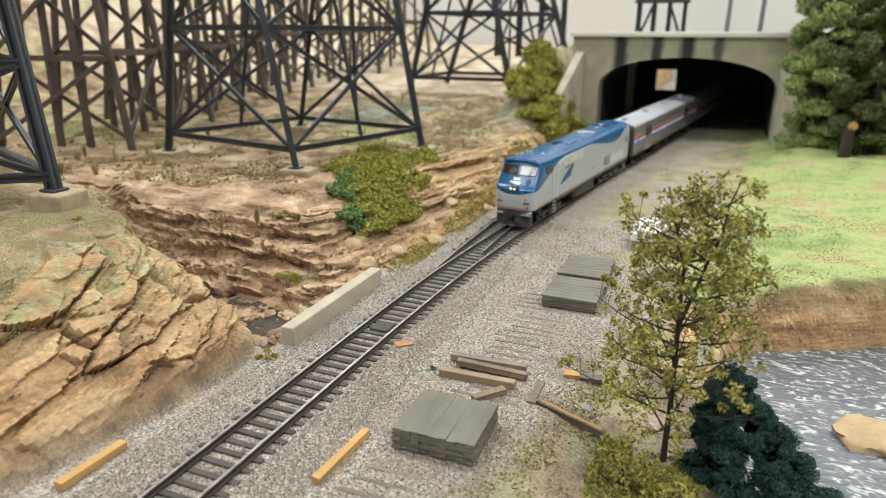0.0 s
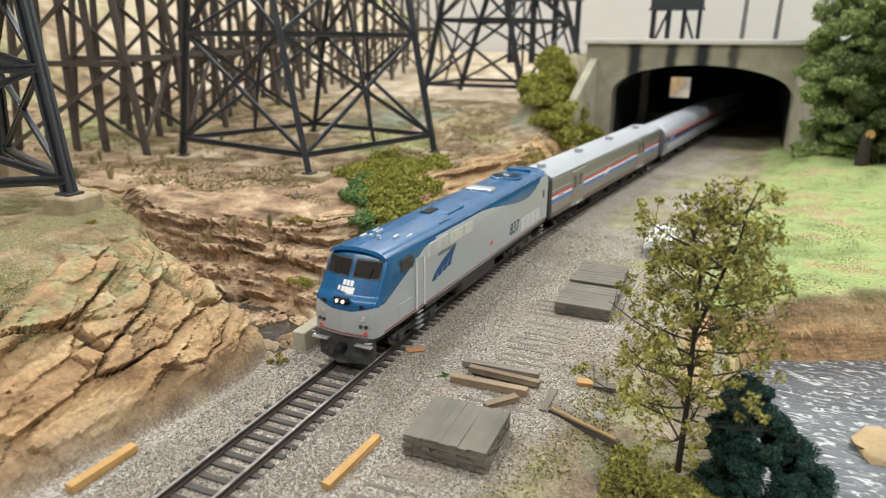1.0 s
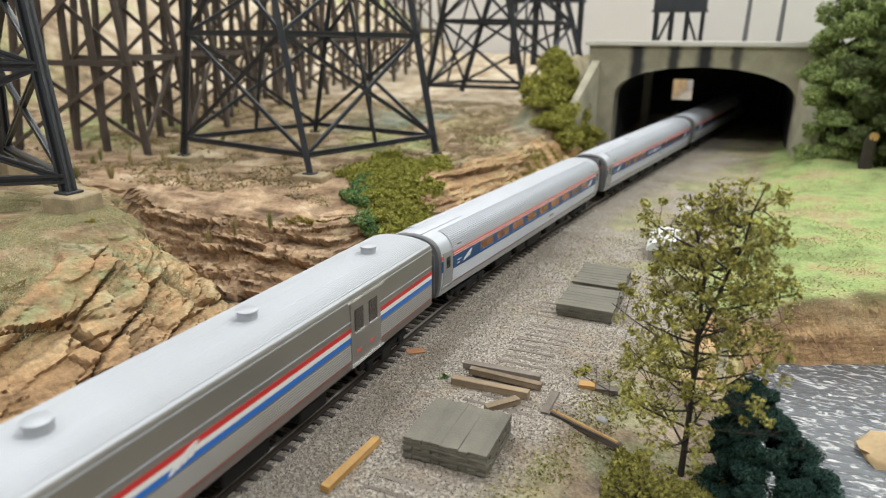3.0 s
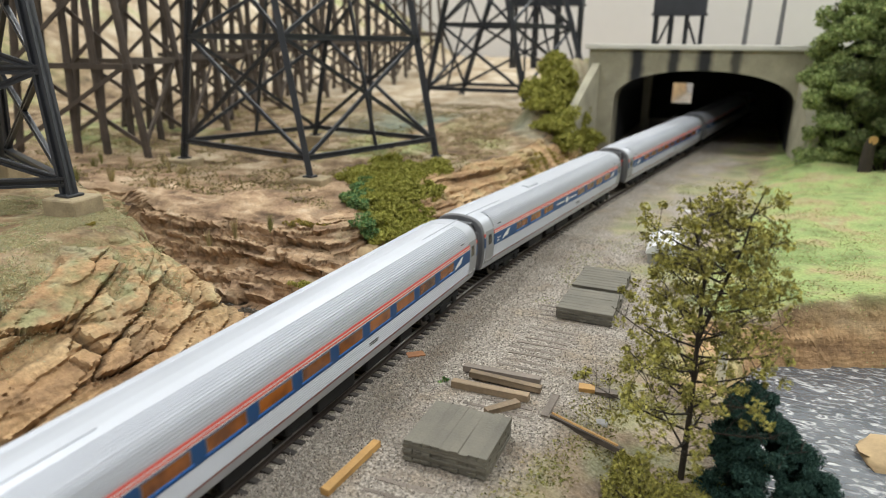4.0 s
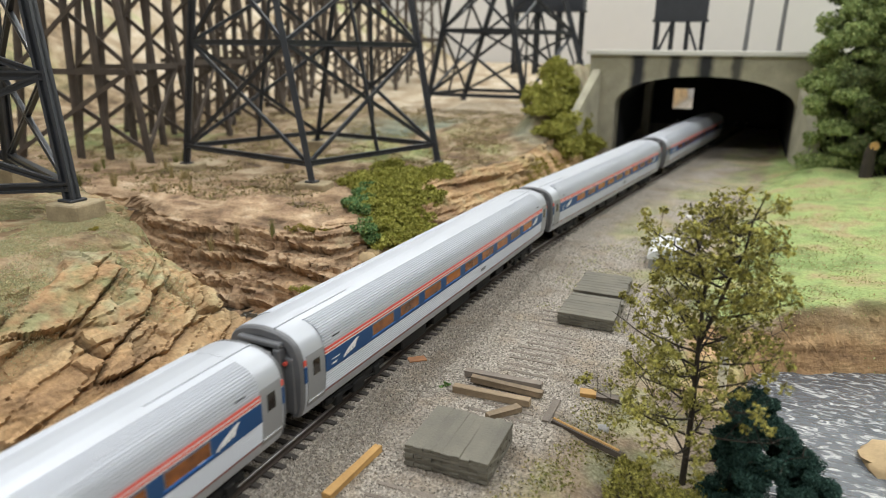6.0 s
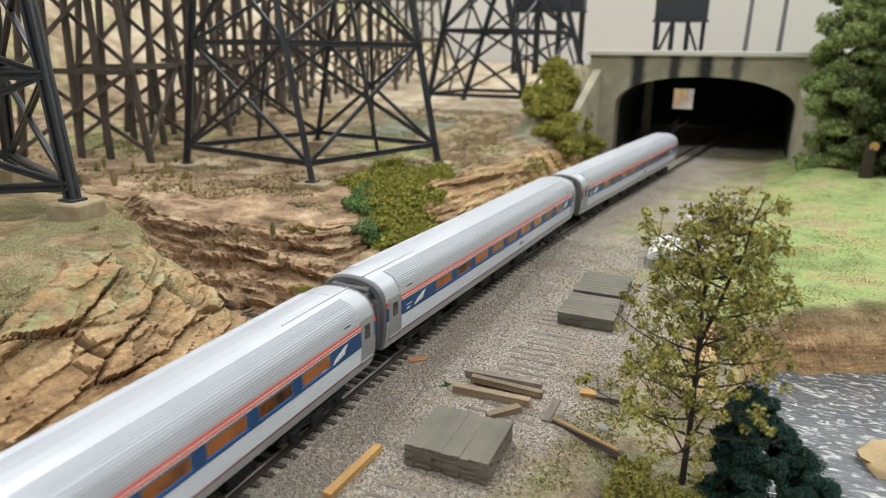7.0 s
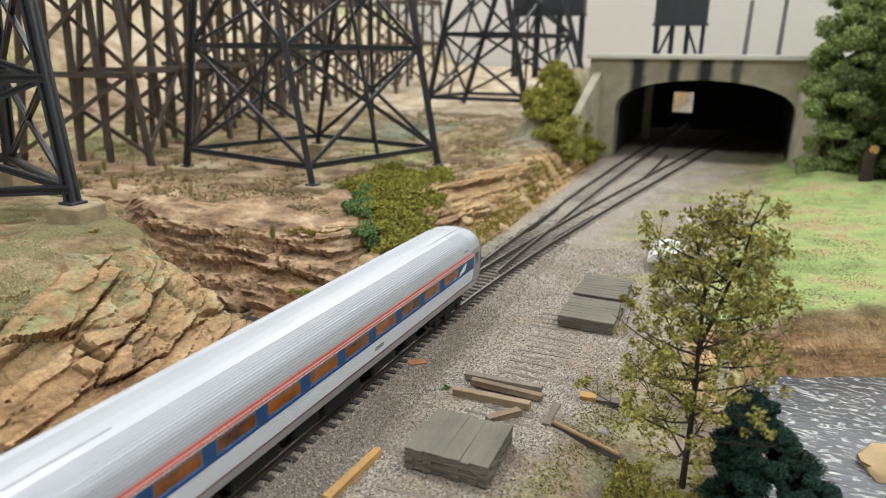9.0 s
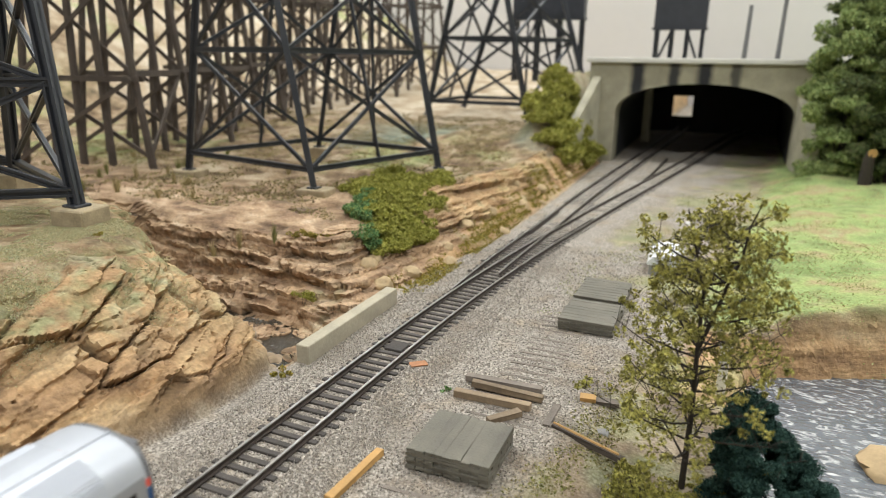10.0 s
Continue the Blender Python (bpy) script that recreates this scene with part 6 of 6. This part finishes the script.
# tufts of dry grass on the cliff and weeds in the gravel
def tuft(x, y, h, n, seed, m=DRY, label="tuft of dry straw-coloured grass", spread=.35):
    q = random.Random(seed)
    g = Geo()
    for k in range(n):
        a = q.uniform(0, 6.28)
        r = q.uniform(0, spread * .35)
        b = Vector((r * math.cos(a), r * math.sin(a), -.1))
        t = b + Vector((math.cos(a) * q.uniform(0, spread), math.sin(a) * q.uniform(0, spread), h * q.uniform(.6, 1.1)))
        w = Vector((-math.sin(a), math.cos(a), 0)) * .03
        mid = b.lerp(t, .5) + Vector((0, 0, h * .06))
        g.add([b - w, b + w, mid + w * .7, mid - w * .7, t], [(0, 1, 2, 3), (3, 2, 4)])
    ob = part("grass_tuft", g, m, None, at=P(x, y, ground_z(x, y)))
    tagged(ob, label, "grass", "grass tufts")


GREENDRY = mat("olive_grass", (.22, .22, .07), .85, 0, .3, 200, 900, .1)
for k, (x, y, h) in enumerate(((-16.9, 32.8, 1.3), (-15.1, 33.4, 1.7), (-12.8, 34.2, 1.5), (-30, 42.5, 1.6), (-37, 44.5, 1.6), (-41.5, 45, 1.5), (-25.5, 40, 1.2))):
    tuft(x, y, h, 34, 70 + k, DRY if k % 3 != 2 else GREENDRY)
rr = random.Random(44)
for k in range(16):
    tuft(-24 - 30 * rr.random(), 38 + 22 * rr.random(), rr.uniform(.9, 1.7), 40, 170 + k, DRY if k % 3 else GREENDRY, "tuft of dry straw-coloured grass on the plateau", .6)
for k, (x, y, m, lb, s) in enumerate(((4.1, 24.6, TEAL, "tiny dark green weed in the gravel", .2), (-3.6, 22.6, YELLOWTURF, "yellow-green moss at the parapet foot", .45), (-10.9, 34.9, YELLOWTURF, "small orange-yellow bush on the ledge", .6), (-9.7, 35.3, YELLOWTURF, "small orange-yellow bush on the ledge", .65), (-11.8, 34.6, YELLOWTURF, "small olive bush on the ledge", .5), (-8.8, 31.6, BUSH, "dull green moss patch above the stream", .7), (-14.6, 22.4, YELLOWTURF, "dark weed beside the footing", .25))):
    shrub("weed", lb, "weed", x, y, ground_z(x, y), [(0, 0, s * .4, s, s * .6), (s * .7, .1, s * .3, s * .6, s * .4)], 500, .06, m, 90 + k, .02, "weeds")


def scatter(name, label, fn, n, size, m, seed, box):
    """Loose turf flakes strewn on the ground; one object of stuff."""
    q = np.random.default_rng(seed)
    x, y = q.uniform(box[0], box[1], n), q.uniform(box[2], box[3], n)
    keep = fn(x, y) > q.random(n)
    x, y = x[keep], y[keep]
    z = land_height(x, y)[0]
    lv = Leaves(seed)
    lv.at(np.stack([x, y, z + size * .25], 1), size)
    ob = new(name, lv.mesh(name, m))
    tagged(ob, label, "turf", kind="stuff")


def patchy(x, y, f=1.0, lo=0.0):
    return ss(lo, lo + .18, fbm(x * f + 3, y * f + 8, 3))


scatter("scrub_turf", "clumpy dry green turf round the tree", lambda x, y: patchy(x, y, .7, -.05) * ss(8.8, 11.5, x + (24 - y) * .22) * (1 - ss(15.5, 17, x)), 26000, .07, leaf_material("scrub_mix", [(.13, .15, .03), (.25, .24, .07), (.40, .34, .17), (.32, .26, .12), (.10, .11, .03)]), 101, (7.5, 17, 11, 33))
scatter("bluff_turf", "green and yellow turf on top of the bluff", lambda x, y: patchy(x, y, .5, -.12) * ss(2.0, 4.2, land_height(x, y)[0] + 1.2 * fbm(x / 2, y / 2)), 190000, .036, leaf_material("bluff_mix", [(.28, .27, .13), (.42, .41, .21), (.58, .49, .25), (.35, .43, .28), (.64, .54, .35), (.44, .33, .20)]), 103, (-26, -7, 9, 26))
scatter("track_turf", "yellow turf along the foot of the ledges", lambda x, y: patchy(x, y, .6, -.16) * ss(0, 1.5, 5.6 + x + .8 * fbm(x / 2, y / 2)), 34000, .10, YELLOWTURF, 105, (-6.6, -2.6, 35, 92))
scatter("hill_turf", "pale and brown turf speckles on the green hill", lambda x, y: patchy(x, y, .22, -.02) * ss(12, 15, x - .1 * (y - 42)), 40000, .065, leaf_material("hill_mix", [(.36, .42, .18), (.50, .50, .24), (.52, .38, .20), (.33, .40, .14), (.44, .34, .16)]), 107, (11, 40, 38, 90))
scatter("verge_turf", "ragged green and yellow turf along the gravel's edge", lambda x, y: patchy(x, y, .45, -.03) * ss(2.4, 5, x - np.maximum(main_x(y), side_x(np.clip(y, 36, 150)))) * .8, 30000, .06, leaf_material("verge_mix", [(.26, .30, .11), (.36, .38, .16), (.42, .37, .19), (.32, .37, .14), (.32, .27, .15)]), 117, (5, 24, 36, 80))
scatter("plateau_turf", "sparse olive, tan and orange turf on the plateau", lambda x, y: patchy(x, y, .3, -.10) * .9, 110000, .11, leaf_material("plateau_mix", [(.20, .16, .07), (.36, .28, .13), (.17, .17, .05), (.46, .37, .22), (.13, .10, .06), (.30, .24, .09)]), 109, (-62, -8, 39, 100))
scatter("base_weeds", "yellow-green weeds round the tree foot", lambda x, y: patchy(x, y, 1.1, -.12), 9000, .10, OLIVE, 111, (12.2, 16.5, 17.5, 23.2))


# ---- loose ballast granules, the nearest ones real ----
def ballast():
    q = np.random.default_rng(77)
    n = 62000
    y = 9 + 42 * q.random(n) ** 1.5
    x = np.where(q.random(n) < .55, q.uniform(-3.6, 3.6, n), q.uniform(1.5, 12.0, n))
    z, rock, grass, moss, gravel = land_height(x, y)[:5]
    keep = (gravel > .35 + .3 * q.random(n)) & (np.abs(np.abs(x - main_x(y)) - .88) > .17)
    x, y, z = x[keep], y[keep], z[keep]
    n = len(x)
    s = (.028 + .034 * q.random(n) ** 2)[:, None, None]
    base = np.array([(1, 0, -.2), (-.4, .9, -.3), (-.6, -.8, -.2), (.1, .1, 1.0), (0.0, -.1, -.9)])
    v = base[None] * (0.7 + .6 * q.random((n, 5, 1))) + .25 * q.normal(size=(n, 5, 3))
    a = q.uniform(0, 6.28, n)
    c, sn = np.cos(a)[:, None], np.sin(a)[:, None]
    v = np.stack([v[..., 0] * c - v[..., 1] * sn, v[..., 0] * sn + v[..., 1] * c, v[..., 2]], -1) * s
    v += np.stack([x, y, z + .015], -1)[:, None, :]
    f = np.array([(0, 1, 3), (1, 2, 3), (2, 0, 3), (1, 0, 4), (2, 1, 4), (0, 2, 4)])
    faces = (np.arange(n)[:, None, None] * 5 + f[None]).reshape(-1, 3)
    me = bpy.data.meshes.new("ballast")
    me.from_pydata((v.reshape(-1, 3) * CM).tolist(), [], faces.tolist())
    me.materials.append(leaf_material("ballast_grains", [(.17, .15, .13), (.28, .25, .215), (.36, .325, .28), (.44, .40, .35), (.33, .28, .23), (.24, .205, .17)]))
    tagged(new("ballast", me), "fine grey and tan ballast granules", "ballast", kind="stuff")


ballast()


def motions():
    for root, front, length, centre in TRAIN:
        walk(root, car_rows(front, length, centre))


motions()
